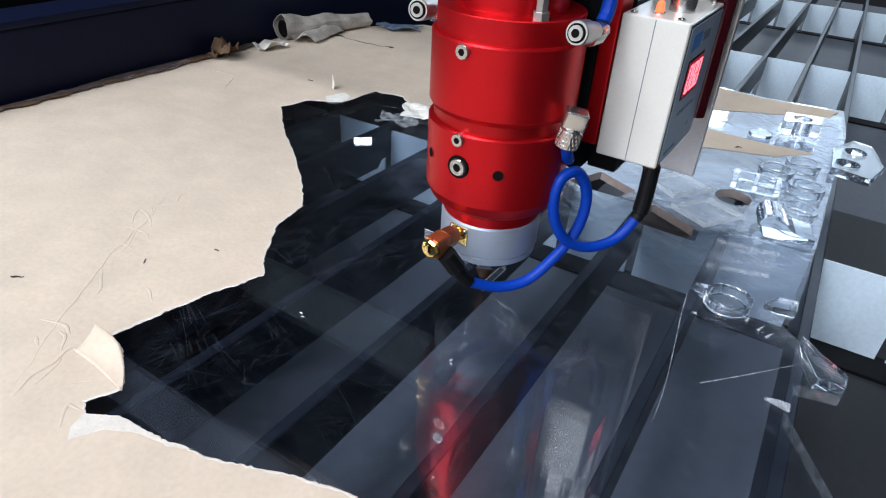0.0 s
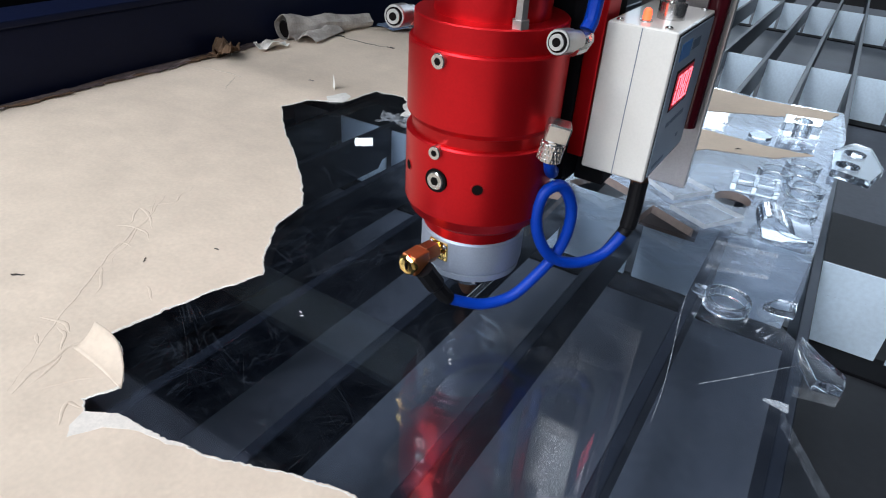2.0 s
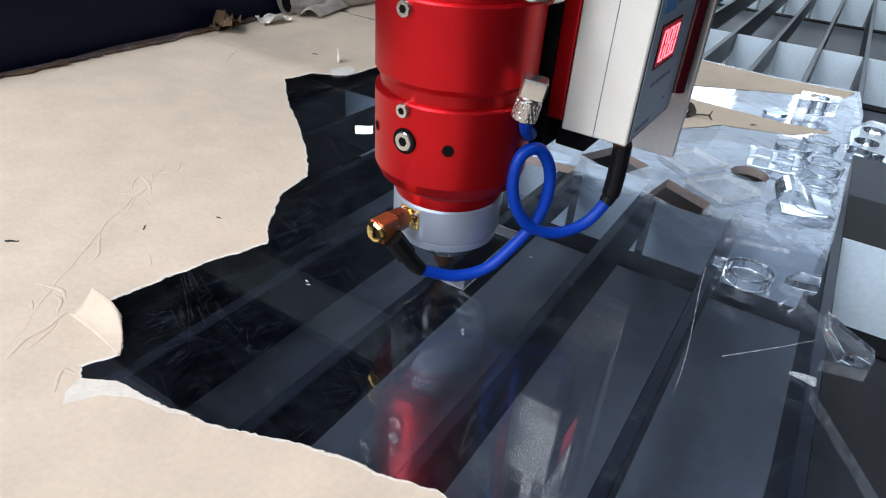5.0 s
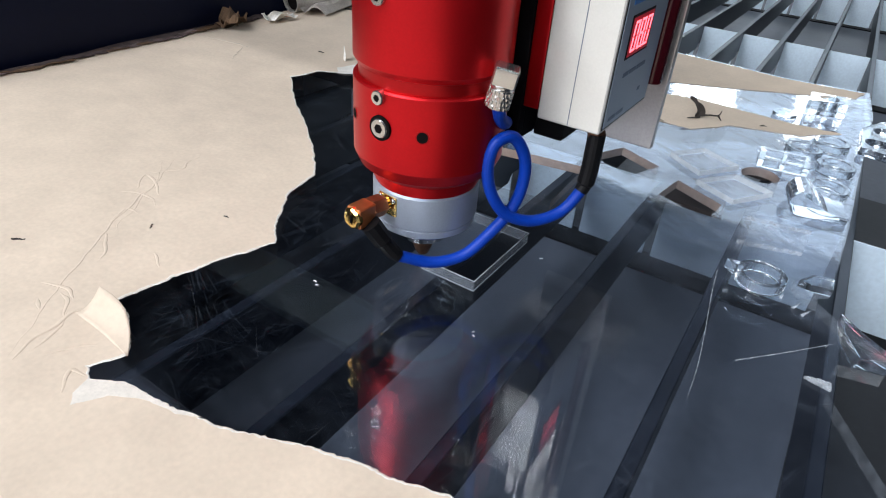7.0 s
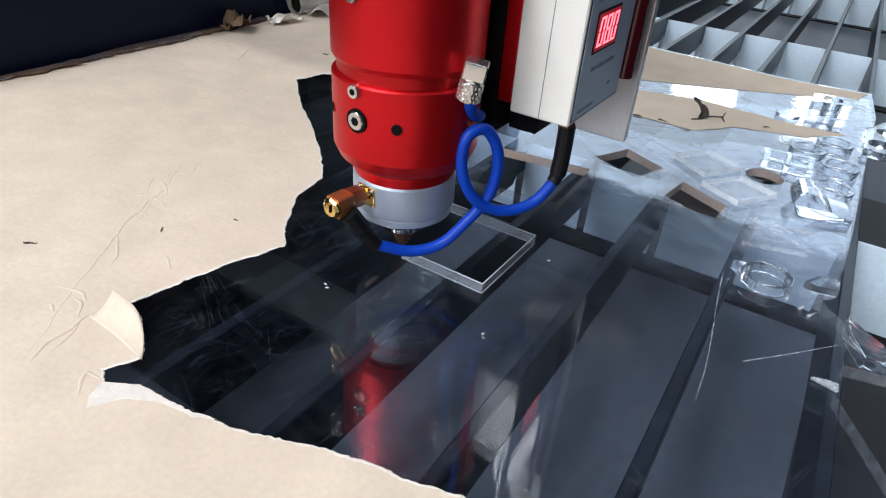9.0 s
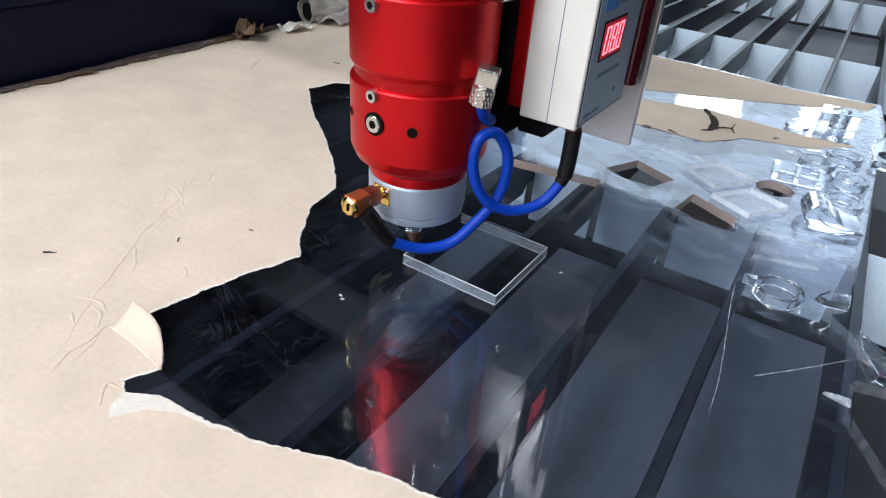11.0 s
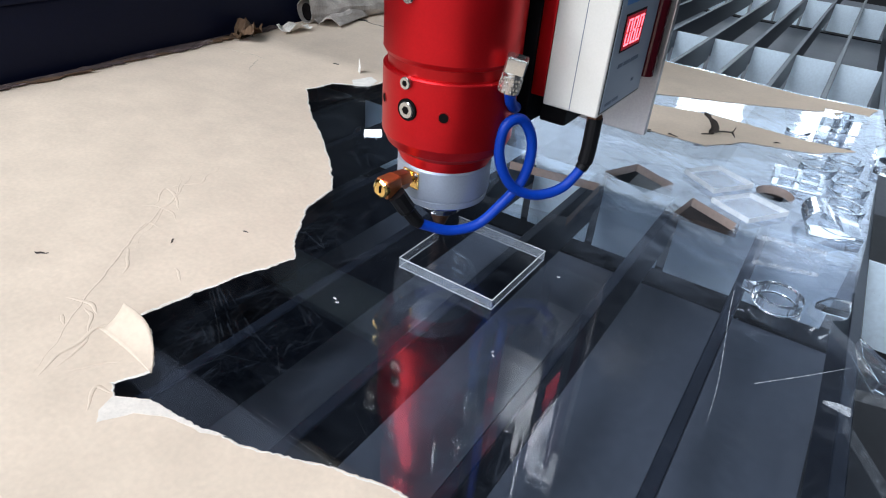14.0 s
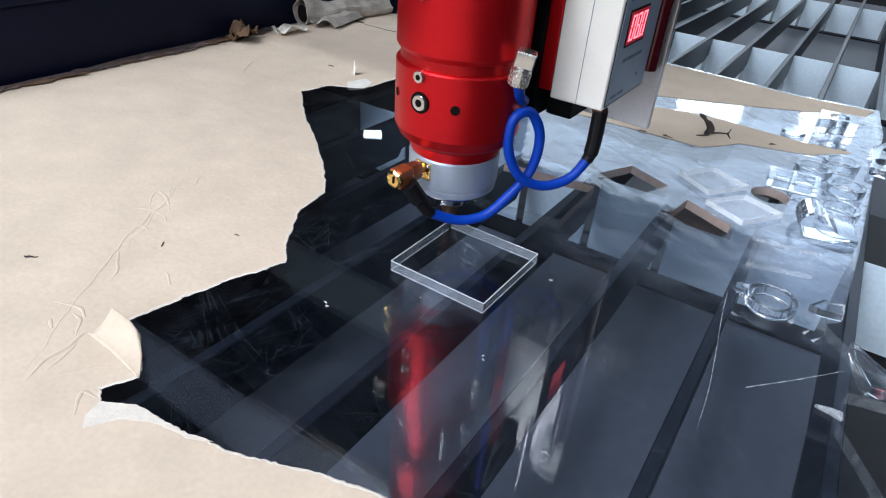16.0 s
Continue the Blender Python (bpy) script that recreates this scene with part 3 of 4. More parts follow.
def build_sheet():
    ob = thing("acrylic_sheet", "clear scratched acrylic sheet with laser-cut openings", "plastic sheet")
    outline = [(-0.432, -0.55), (0.42, -0.55), (0.235, -0.11), (0.1744, -0.0092), (0.1532, 0.0255), (0.1539, 0.0480), (0.1719, 0.0526), (0.1716, 0.0641), (0.1633, 0.0695),
               (0.1505, 0.0824), (0.1279, 0.1053), (0.1323, 0.0975), (0.1460, 0.1099), (0.1463, 0.1870), (0.1447, 0.2704), (0.1440, 0.4184), (0.1360, 0.49),
               (0.0677, 0.480), (-0.0157, 0.486), (-0.09, 0.4875), (-0.3, 0.49), (-0.355, 0.48), (-0.405, 0.413), (-0.432, 0.335)]
    holes = [[(-0.072, 0.145), (-0.009, 0.156), (-0.0068, 0.099), (-0.062, 0.089)],
             [(-0.0008, 0.2052), (0.0296, 0.1915), (0.0186, 0.1635), (-0.0144, 0.1768)],
             [(0.0462, 0.1798), (0.0776, 0.1640), (0.0755, 0.1408), (0.0423, 0.1512)],
             circle(0.0885, 0.226, 0.0122)]
    bm = slab(outline, holes, -THICK, 0.0)
    for f in bm.faces:
        f.normal_update()
        if abs(f.normal.z) > 0.9 and f.normal.z < 0:
            f.normal_flip()
    # the nearer walls of the openings are only seen through the clear plastic
    for f in bm.faces:
        c = f.calc_center_median()
        if f.material_index == 2:
            hole = min(holes, key=lambda h: math.hypot(sum(p[0] for p in h) / len(h) - c.x, sum(p[1] for p in h) / len(h) - c.y))
            if c.y < sum(p[1] for p in hole) / len(hole) - 0.001:
                f.material_index = 1
    part("plate", bm, [M["sheet"], M["edge_clear"], M["edge_brown"]], ob, keep=True)
    # cut lines already made
    for pts in ((-SIDE, 0.0, SIDE - 0.0001, SIDE + 0.0001), (-0.0001, 0.0001, 0.0300, SIDE)):
        line = part("cut_line", block(*pts, -THICK + 0.0004, 0.0), M["kerf"], ob, "fresh laser-cut line")
        for z in (0.0, -THICK + 0.0003):
            e = 0.00014
            part("rim", block(pts[0] - e, pts[1] + e, pts[2] - e, pts[3] + e, z - 0.00010, z + 0.00012), M["rim"], line)
    # scratches
    for pts, r in (([(0.0936, 0.0887), (0.0964, 0.0665), (0.1016, 0.0334), (0.1050, 0.0087), (0.1066, -0.0122)], 0.00022),
                   ([(0.1174, 0.0230), (0.1353, 0.0433), (0.1523, 0.0637)], 0.00024)):
        part("scratch", tube(spline([(x, y, 0.0) for x, y in pts], 6), lambda t, r=r: r * (1 - 0.6 * t), 6), M["scratch"], ob, "long white scratch")
    # hair-fine rub marks, joined
    rnd = random.Random(21)
    v, f = [], []
    for i in range(380):
        x, y = rnd.uniform(-0.15, 0.15), rnd.uniform(-0.13, 0.20)
        a = rnd.choice((0.35, 0.9, 1.5, 2.2, 2.8)) + rnd.gauss(0, 0.25)
        L, bend, w = 0.012 + 0.075 * rnd.random() ** 2, rnd.gauss(0, 3.0), 0.00004 + 0.00009 * rnd.random()
        n = 13
        for k in range(n):
            q = 1 - abs(2 * k / (n - 1) - 1)
            for side in (-1, 1):
                v.append((x - math.sin(a) * w * q * side, y + math.cos(a) * w * q * side, 0.00004 + 0.0000001 * i))
            if k < n - 1:
                j = len(v)
                f.append((j - 2, j, j + 1, j - 1))
            x, y, a = x + math.cos(a) * L / n, y + math.sin(a) * L / n, a + bend * L / n
    place("rub_mark", mesh_of("rub_mark", v, f, M["rub"]), ob, None, "hair-fine rub marks")
    return ob


def build_paper():
    ob = thing("masking_paper", "beige protective paper torn off part of the plastic sheet", "paper")
    torn = ragged(TEAR, 0.0013, 0.0009, 3)
    far = ragged(FAR, 0.004, 0.0008, 5)
    outline = [(-0.4325, -0.54), (0.40, -0.54)] + torn[::-1] + far
    part("layer", slab(outline, [], 0.0002, 0.0005), M["paper"], ob)
    # the white core that shows along the tear
    rnd = random.Random(9)
    v, f = [], []
    inner = []
    for i, (x, y) in enumerate(torn):
        a, b = torn[max(i - 1, 0)], torn[min(i + 1, len(torn) - 1)]
        dx, dy = b[0] - a[0], b[1] - a[1]
        L = math.hypot(dx, dy) or 1
        w = max(0.00012, 0.0004 + 0.0007 * noise.noise((x * 150, y * 150, 1.5)) + 0.0003 * rnd.random())
        if x > -0.07 and y < -0.09:
            w *= 1.3
        nx, ny = dy / L, -dx / L
        v += [(x - nx * 0.0004, y - ny * 0.0004, 0.00015), (x + nx * w * 0.5, y + ny * w * 0.5, 0.00062), (x + nx * w, y + ny * w, 0.00055)]
    for i in range(len(torn) - 1):
        for k in range(2):
            f.append((i * 3 + k, i * 3 + k + 1, i * 3 + k + 4, i * 3 + k + 3))
    place("torn_edge", mesh_of("torn_edge", v, f, M["paper_torn"], smooth=True), ob, None, "ragged white torn rim")
    # thin torn skin
    skin = ragged([(-0.0815, -0.1446), (-0.0683, -0.1375), (-0.0427, -0.1345), (-0.0330, -0.1312), (-0.0420, -0.1362), (-0.0560, -0.1385), (-0.0680, -0.1450), (-0.0743, -0.1557), (-0.0790, -0.1520)], 0.002, 0.0006, 11)
    part("torn_skin", slab(skin, [], 0.0005, 0.0006), M["skin"], ob, "thin whitish torn skin")
    # curled flap
    base = spline([(-0.1204, -0.1265, 0.0006), (-0.1018, -0.1270, 0.0006), (-0.0808, -0.1290, 0.0006)], 6)
    free = spline([(-0.1139, -0.1170, 0.0120), (-0.1052, -0.1156, 0.0090), (-0.0986, -0.1166, 0.0060), (-0.0906, -0.1208, 0.0020), (-0.0812, -0.1284, 0.0006)], 3)
    v, f, n, w = [], [], 8, len(free) - 1
    for i in range(n + 1):
        for k in range(w + 1):
            s = i / n
            p = base[k].lerp(free[k], s)
            p.z = 0.0006 + (free[k].z - 0.0006) * s ** 1.8
            v.append(p)
    for i in range(n):
        for k in range(w):
            a = i * (w + 1) + k
            f.append((a, a + 1, a + w + 2, a + w + 1))
    flap = place("curled_flap", mesh_of("curled_flap", v, f, M["paper"], smooth=True), ob, None, "curled-up paper flap")
    th = flap.modifiers.new("thick", "SOLIDIFY")
    th.thickness = 0.0003
    # creases
    for pts, r, mat in (([(-0.1157, -0.1552), (-0.1463, -0.1163), (-0.1757, -0.0710), (-0.1954, -0.0354), (-0.2132, -0.0175)], 0.00028, "paper"),
                        ([(-0.2129, -0.0073), (-0.1931, -0.0378), (-0.1635, -0.0822)], 0.00024, "paper"),
                        ([(-0.1290, -0.1215), (-0.1400, -0.1180), (-0.1500, -0.1230)], 0.0004, "paper"),
                        ([(-0.1230, -0.1280), (-0.1150, -0.1400), (-0.1130, -0.1500)], 0.0003, "paper"),
                        ([(-0.1700, -0.0500), (-0.1850, -0.0480), (-0.1980, -0.0530)], 0.0003, "paper"),
                        ([(-0.2050, -0.0300), (-0.1990, -0.0130), (-0.2070, 0.0040)], 0.0003, "paper"),
                        ([(-0.0960, -0.1330), (-0.1020, -0.1390), (-0.1060, -0.1480)], 0.0003, "paper"),
                        ([(-0.1124, -0.1562), (-0.1178, -0.1466), (-0.1199, -0.1359), (-0.1211, -0.1267), (-0.1175, -0.1193)], 0.0005, "paper"),
                        ([(-0.1391, -0.1228), (-0.1293, -0.1243), (-0.1218, -0.1303)], 0.0004, "paper"),
                        ([(-0.1492, -0.0996), (-0.1575, -0.0888), (-0.1681, -0.0831)], 0.0004, "paper"),
                        ([(-0.1744, -0.0751), (-0.1815, -0.0621), (-0.1732, -0.0623)], 0.0004, "paper"),
                        ([(-0.1927, -0.0513), (-0.2048, -0.0337), (-0.1938, -0.0356), (-0.1802, -0.0430)], 0.0004, "paper"),
                        ([(-0.1348, -0.0797), (-0.1218, -0.0841)], 0.0003, "paper"),
                        ([(-0.1402, -0.1301), (-0.1340, -0.1342)], 0.0004, "paper"),
                        ([(-0.0833, -0.1551), (-0.0900, -0.1457), (-0.0847, -0.1450)], 0.0004, "paper"),
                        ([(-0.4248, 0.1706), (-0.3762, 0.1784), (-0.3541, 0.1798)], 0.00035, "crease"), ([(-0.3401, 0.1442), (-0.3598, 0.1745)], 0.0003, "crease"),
                        ([(-0.3892, 0.3574), (-0.3500, 0.3560), (-0.3163, 0.3607)], 0.0004, "soot")):
        line = spline([(x, y, 0.0005) for x, y in pts], 12)
        line = [p + Vector((noise.noise(p * 90), noise.noise(p * 90 + Vector((5, 0, 0))), 0)) * 0.0030 for p in line]
        ridge = tube(line, lambda t, r=r: r * 2.3 * (0.25 + 0.75 * math.sin(math.pi * t)), 8)
        for vert in ridge.verts:
            vert.co.z = 0.0005 + (vert.co.z - 0.0005) * 0.34
        part("crease", ridge, M[mat], ob, "thin crease in the paper", True)
    return ob


def crumple(name, label, size, mat, m, seed, flat=0.5, cat="scrap"):
    """A crumpled or folded scrap: a bent sheet with sharp folds and thickness."""
    n = 9
    v, f = [], []
    for i in range(n + 1):
        for k in range(n + 1):
            x, y = (i / n - 0.5) * size[0], (k / n - 0.5) * size[1]
            q = Vector((x * 1.5 / size[0] + seed * 3.1, y * 1.5 / size[1] - seed, seed * 0.7))
            z = abs(noise.noise(q)) * size[2] * 1.6 + abs(noise.noise(q * 2.7)) * size[2] * flat
            edge = 1 + 0.25 * noise.noise(q * 1.9 + Vector((9, 2, 1)))
            v.append((x * edge + 0.2 * size[0] * noise.noise(q * 1.3), y * edge + 0.2 * size[1] * noise.noise(q * 1.3 + Vector((4, 4, 4))), z + 0.0012))
    for i in range(n):
        for k in range(n):
            a = i * (n + 1) + k
            f.append((a, a + 1, a + n + 2, a + n + 1))
    ob = place(name, mesh_of(name, v, f, mat), None, m)
    mod = ob.modifiers.new("thick", "SOLIDIFY")
    mod.thickness = 0.0005
    low = min(p[2] for p in v)
    ob.location.z -= low - 0.0011
    return tagged(ob, label, cat)


def chip(x, y, size, turn, mat, z=0.0005, label="small dark burnt chip lying on the paper"):
    rnd = random.Random(int(x * 1e5) + 7)
    bm = bmesh.new()
    vs = [bm.verts.new(((i / 5 - 0.5) * size * 2, (rnd.random() - 0.5) * size * 0.25, 0.0001)) for i in range(6)]
    ws = [bm.verts.new((p.co.x, p.co.y + size * (0.15 + 0.4 * rnd.random()) * math.sin(math.pi * (i + 0.5) / 6), 0.0003)) for i, p in enumerate(vs)]
    ts = [bm.verts.new((p.co.x, (p.co.y + q.co.y) / 2, 0.0004 + size * 0.25 * rnd.random())) for p, q in zip(vs, ws)]
    for a, b in ((vs, ts), (ts, ws), (ws, vs)):
        for i in range(5):
            bm.faces.new((a[i], a[i + 1], b[i + 1], b[i]))
    ob = part("chip", bm, mat, None, m=pose(x, y, z, 0, 0, turn))
    return tagged(ob, label, "chip")


def offcut(name, outline, holes, h, label, z=0.0003, m=None, edge="edge_glass", face="offcut"):
    ob = part(name, slab(outline, holes, 0.0, h), [M[face], M[edge], M[edge]], None, m=(m or pose(0, 0, z)))
    ob.visible_shadow = False
    soft = ob.modifiers.new("soft_edges", "BEVEL")
    soft.width, soft.segments, soft.limit_method = 0.0004, 2, "ANGLE"
    return tagged(ob, label, "offcut", "clear plastic offcuts")


def build_offcuts():
    h = 0.0038
    offcut("offcut", [(0.0475, 0.2365), (0.0747, 0.2225), (0.0555, 0.1945), (0.0300, 0.2125)], [], h, "clear square plastic offcut lying on the sheet", edge="rim", face="thin")
    offcut("offcut", [(0.0755, 0.2065), (0.1014, 0.1960), (0.0830, 0.1675), (0.0567, 0.1810)], [], h, "clear square plastic offcut beside an opening", edge="rim", face="thin")
    offcut("offcut", [(0.0935, 0.1545), (0.1282, 0.1608), (0.1276, 0.1316), (0.0952, 0.1216)], [], 0.0028, "thin clear rectangular plastic offcut", edge="splinter", face="film")
    offcut("offcut", [(0.1428, 0.0287), (0.1483, 0.0306), (0.1533, 0.0311), (0.1537, 0.0267), (0.1483, 0.0278)], [], 0.002, "small pale wedge split off the sheet's edge", edge="splinter", face="splinter")
    for x, y, r in ((0.1061, 0.2850, 0.0125), (0.1215, 0.3115, 0.0125), (0.1290, 0.2665, 0.0125), (0.1290, 0.2250, 0.0125)):
        offcut("ring_offcut", circle(x, y, r), [circle(x, y, r * 0.74)], 0.006, "clear plastic ring offcut with milky cut walls")
    x, y, r = 0.1135, 0.0905, 0.0120
    ring = circle(x, y, r)
    ring[18:23] = [(x - r * 0.95, y + r * 0.35), (x - r * 1.5, y + r * 0.25), (x - r * 0.98, y - r * 0.1)]
    offcut("ring_offcut", ring, [circle(x, y, r * 0.78)], 0.006, "clear plastic ring offcut with a pointed tail")
    offcut("bar_offcut", [(0.0798, 0.2639), (0.1125, 0.2679), (0.1150, 0.2440), (0.0830, 0.2390)],
           [[(0.0850, 0.2600), (0.0955, 0.2615), (0.0965, 0.2470), (0.0860, 0.2450)], [(0.0985, 0.2620), (0.1095, 0.2635), (0.1105, 0.2490), (0.0995, 0.2475)]],
           0.006, "clear plastic offcut with two square openings")
    wave = [(0.0075 - 0.0075 * math.cos(a), 0.0078 + 0.0078 * math.sin(a)) for a in [radians(d) for d in range(-90, 131, 11)]]
    wave += [(0.0155, 0.0105), (0.0185, 0.0078), (0.0220, 0.0060), (0.0270, 0.0047), (0.0335, 0.0042), (0.0335, 0.0)]
    offcut("curved_offcut", wave[::-1], [], 0.023, "thick wave-shaped clear plastic offcut with a rounded end", m=pose(0.1061, 0.2015, 0.0003, 90, 0, 14))
    offcut("offcut", [(0.0924, 0.4071), (0.1230, 0.4139), (0.1229, 0.3912), (0.0936, 0.3811)], [circle(0.1080, 0.398, 0.0075)], 0.012, "thick clear plastic block offcut with a round opening")
    offcut("offcut", circle(0.0812, 0.3640, 0.0095), [], 0.003, "clear round plastic disc offcut")
    offcut("offcut", [(0.1375, 0.3600), (0.1500, 0.3900), (0.1640, 0.3850), (0.1745, 0.3420), (0.1670, 0.3090), (0.1400, 0.3150)],
           [circle(0.1500, 0.3310, 0.0085), circle(0.1530, 0.3620, 0.0080)], 0.006, "clear plastic plate offcut with two round openings, overhanging the edge")
    offcut("offcut", [(0.1505, 0.0800), (0.1600, 0.0700), (0.1716, 0.0610), (0.1719, 0.0526), (0.1600, 0.0500), (0.1530, 0.0650)], [], 0.006, "broken clear plastic corner piece")
    offcut("offcut", [(0.1300, 0.1000), (0.1355, 0.1100), (0.1450, 0.1120), (0.1455, 0.1010), (0.1360, 0.0985)], [], 0.004, "small clear plastic sliver on the sheet's edge")


def crushed_tube():
    """A flattened cardboard roll; a black disc gives its open mouth the shade."""
    n, rows = 18, 14
    v, f = [], []
    for j in range(rows + 1):
        t = j / rows
        c = Vector((-0.424 + 0.026 * t, 0.300 + 0.115 * t, 0.0))
        for i in range(n):
            a = 2 * math.pi * i / n
            dent = 1 + 0.30 * noise.noise(Vector((math.cos(a) * 1.3, math.sin(a) * 1.3, t * 4.0)))
            w, h = 0.011 * dent, (0.013 - 0.005 * t) * dent
            v.append((c.x + math.cos(a) * w, c.y, 0.0012 + h * 0.9 + math.sin(a) * h * 0.9))
    for j in range(rows):
        for i in range(n):
            f.append((j * n + i, j * n + (i + 1) % n, (j + 1) * n + (i + 1) % n, (j + 1) * n + i))
    low = min(p[2] for p in v)
    v = [(x, y, z - low + 0.0012) for x, y, z in v]
    ob = place("cardboard_roll", mesh_of("cardboard_roll", v, f, M["scrap"]))
    mod = ob.modifiers.new("thick", "SOLIDIFY")
    mod.thickness = 0.0009
    tagged(ob, "crushed grey cardboard roll with a dark open end", "roll")
    turned("mouth_shade", [(0.0093, -0.001), (0.0093, 0.0)], M["hole_shade"], ob, aim((-0.4235, 0.3018, 0.0125), (-0.2, -1, 0)), "black disc for the shade in the open mouth", 20)


def build_dropped():
    """Cut-out pieces added on the bars under two openings, with shade in their colour."""
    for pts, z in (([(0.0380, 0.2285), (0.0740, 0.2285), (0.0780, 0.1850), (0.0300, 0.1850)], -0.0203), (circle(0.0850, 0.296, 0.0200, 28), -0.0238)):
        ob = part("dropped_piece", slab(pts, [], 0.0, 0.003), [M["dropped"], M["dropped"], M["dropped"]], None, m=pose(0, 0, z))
        tagged(ob, "added cut-out piece below an opening, brown darkened for shade", "cut-out", "dropped cut-out pieces")


def charred_curl():
    """A charred paper strip, twisted upright, with thin curls at its foot."""
    v, f, n = [], [], 14
    for i in range(n + 1):
        t = i / n
        a = 0.5 + 2.6 * t
        w = 0.0066 * (0.45 + 0.55 * math.sin(math.pi * min(1.0, t * 1.15))) + 0.0012 * noise.noise((t * 6, 2.0, 5.0))
        c = Vector((0.0265 - 0.0085 * t + 0.0016 * math.sin(5 * t), 0.3040 + 0.0060 * t, 0.0010 + 0.0125 * t ** 0.8))
        d = Vector((math.cos(a), math.sin(a) * 0.6, 0.35)) * w
        v += [c - d, c + d * 0.2 + Vector((0, 0, 0.0007)), c + d]
    for i in range(n):
        for k in range(2):
            f.append((i * 3 + k, i * 3 + k + 1, i * 3 + k + 4, i * 3 + k + 3))
    ob = thing("charred_scrap", "small charred twisted paper scrap on the sheet", "scrap")
    body = place("curl", mesh_of("curl", v, f, M["soot"]), ob)
    body.modifiers.new("thick", "SOLIDIFY").thickness = 0.0014
    for pts in ([(0.0265, 0.304, 0.0012), (0.0235, 0.2985, 0.0016), (0.0190, 0.2960, 0.0010)], [(0.0262, 0.305, 0.0022), (0.0330, 0.3060, 0.0040), (0.0390, 0.3095, 0.0042), (0.0405, 0.3115, 0.0075)],
                [(0.0390, 0.3095, 0.0042), (0.0425, 0.3080, 0.0012)]):
        part("strand", tube(spline(pts, 6), lambda t: 0.0008 - 0.0004 * t, 6), M["soot"], ob, "thin charred strand", True)


def build_litter():
    crumple("paper_scrap", "dirty folded paper scrap along the machine wall", (0.03, 0.075, 0.010), M["scrap"], pose(-0.405, 0.345, 0.0, 0, 0, 12), 2)
    crumple("paper_scrap", "grey folded paper scrap along the machine wall", (0.015, 0.032, 0.010), M["paper_torn"], pose(-0.407, 0.262, 0.0, 0, 0, -10), 5)
    crumple("paper_scrap", "crumpled brown paper scrap against the machine wall", (0.022, 0.030, 0.016), M["scrap_brown"], pose(-0.418, 0.212, 0.0, 0, 0, 30), 7, 0.9)
    crushed_tube()
    crumple("paper_scrap", "long dirty torn paper strip at the wall's foot", (0.008, 0.17, 0.002), M["scrap_dark"], pose(-0.431, 0.105, 0.0, 0, 0, 2), 13)
    crumple("paper_scrap", "long dirty torn paper strip at the wall's foot", (0.007, 0.14, 0.0015), M["scrap_dark"], pose(-0.431, -0.02, 0.0, 0, 0, -4), 17)
    rnd = random.Random(31)
    for i in range(26):
        y = -0.06 + 0.013 * i + rnd.uniform(-0.004, 0.004)
        mat = rnd.choice(("scrap_dark", "scrap_dark", "scrap_brown", "scrap_brown", "scrap_torn"))
        label = {"scrap_dark": "sooty torn paper shred at the wall's foot", "scrap_brown": "brown torn paper shred at the wall's foot"}.get(mat, "dirty pale paper shred at the wall's foot")
        crumple("paper_shred", label, (0.005 + 0.005 * rnd.random(), 0.014 + 0.020 * rnd.random(), 0.0006 + 0.0011 * rnd.random()), M[mat], pose(-0.4285 + 0.004 * rnd.random(), y, 0.0, 0, 0, rnd.uniform(-30, 30)), 40 + i, 0.9, "paper shred")
    charred_curl()
    crumple("paper_scrap", "pale torn paper scrap beside the laser head", (0.030, 0.028, 0.005), M["paper_torn"], pose(-0.168, 0.212, 0.0, 0, 0, 30), 23)
    crumple("film_scrap", "crinkled clear plastic film scrap on the sheet", (0.034, 0.026, 0.004), M["thin"], pose(-0.172, 0.186, 0.0, 0, 0, 25), 37, 0.9)
    crumple("paper_scrap", "crumpled blue foil scrap at the wall's end", (0.05, 0.03, 0.008), M["foil"], pose(-0.36, 0.435, 0.0, 0, 0, 30), 29)
    for x, y, s, a in ((-0.1924, -0.1128, 0.0032, 40), (-0.1559, -0.0657, 0.0022, -50), (-0.1342, -0.0354, 0.0016, 10), (-0.389, 0.357, 0.006, 20), (-0.316, 0.360, 0.005, 0),
                       (-0.30, 0.215, 0.003, 15), (0.072, 0.322, 0.003, 40), (-0.018, 0.273, 0.003, 10), (0.002, 0.276, 0.004, 0), (0.12, 0.351, 0.002, 0)):
        chip(x, y, s, a, M["soot"])
    tagged(part("paper_scrap", slab(ragged([(-0.2596, 0.192), (-0.253, 0.2105), (-0.2422, 0.2059), (-0.2381, 0.1896), (-0.249, 0.1817), (-0.2596, 0.192)], 0.003, 0.0006, 15), [], 0.0006, 0.0009), M["paper_torn"], None), "small flat paper scrap at the torn edge", "scrap")
    # a thin pale flake standing on its edge
    bm = bmesh.new()
    rim = [(-0.0035, 0.0), (0.0030, 0.0), (0.0042, 0.0060), (0.0022, 0.0120), (0.0010, 0.0135), (-0.0012, 0.0085)]
    front = [bm.verts.new((x, 0.0004 * math.sin(z * 300), z)) for x, z in rim]
    back = [bm.verts.new((p.co.x, p.co.y + 0.0004, p.co.z)) for p in front]
    bm.faces.new(front)
    bm.faces.new(back[::-1])
    for i in range(6):
        bm.faces.new((front[i - 1], back[i - 1], back[i], front[i]))
    tagged(part("paper_flake", bm, M["paper_torn"], None, m=pose(FLAKE[0], FLAKE[1], 0.0004, 0, 0, -35)), "thin pale paper flake standing on the paper", "paper flake")
    # spots of white dust and splinters on the sheet
    rnd = random.Random(4)
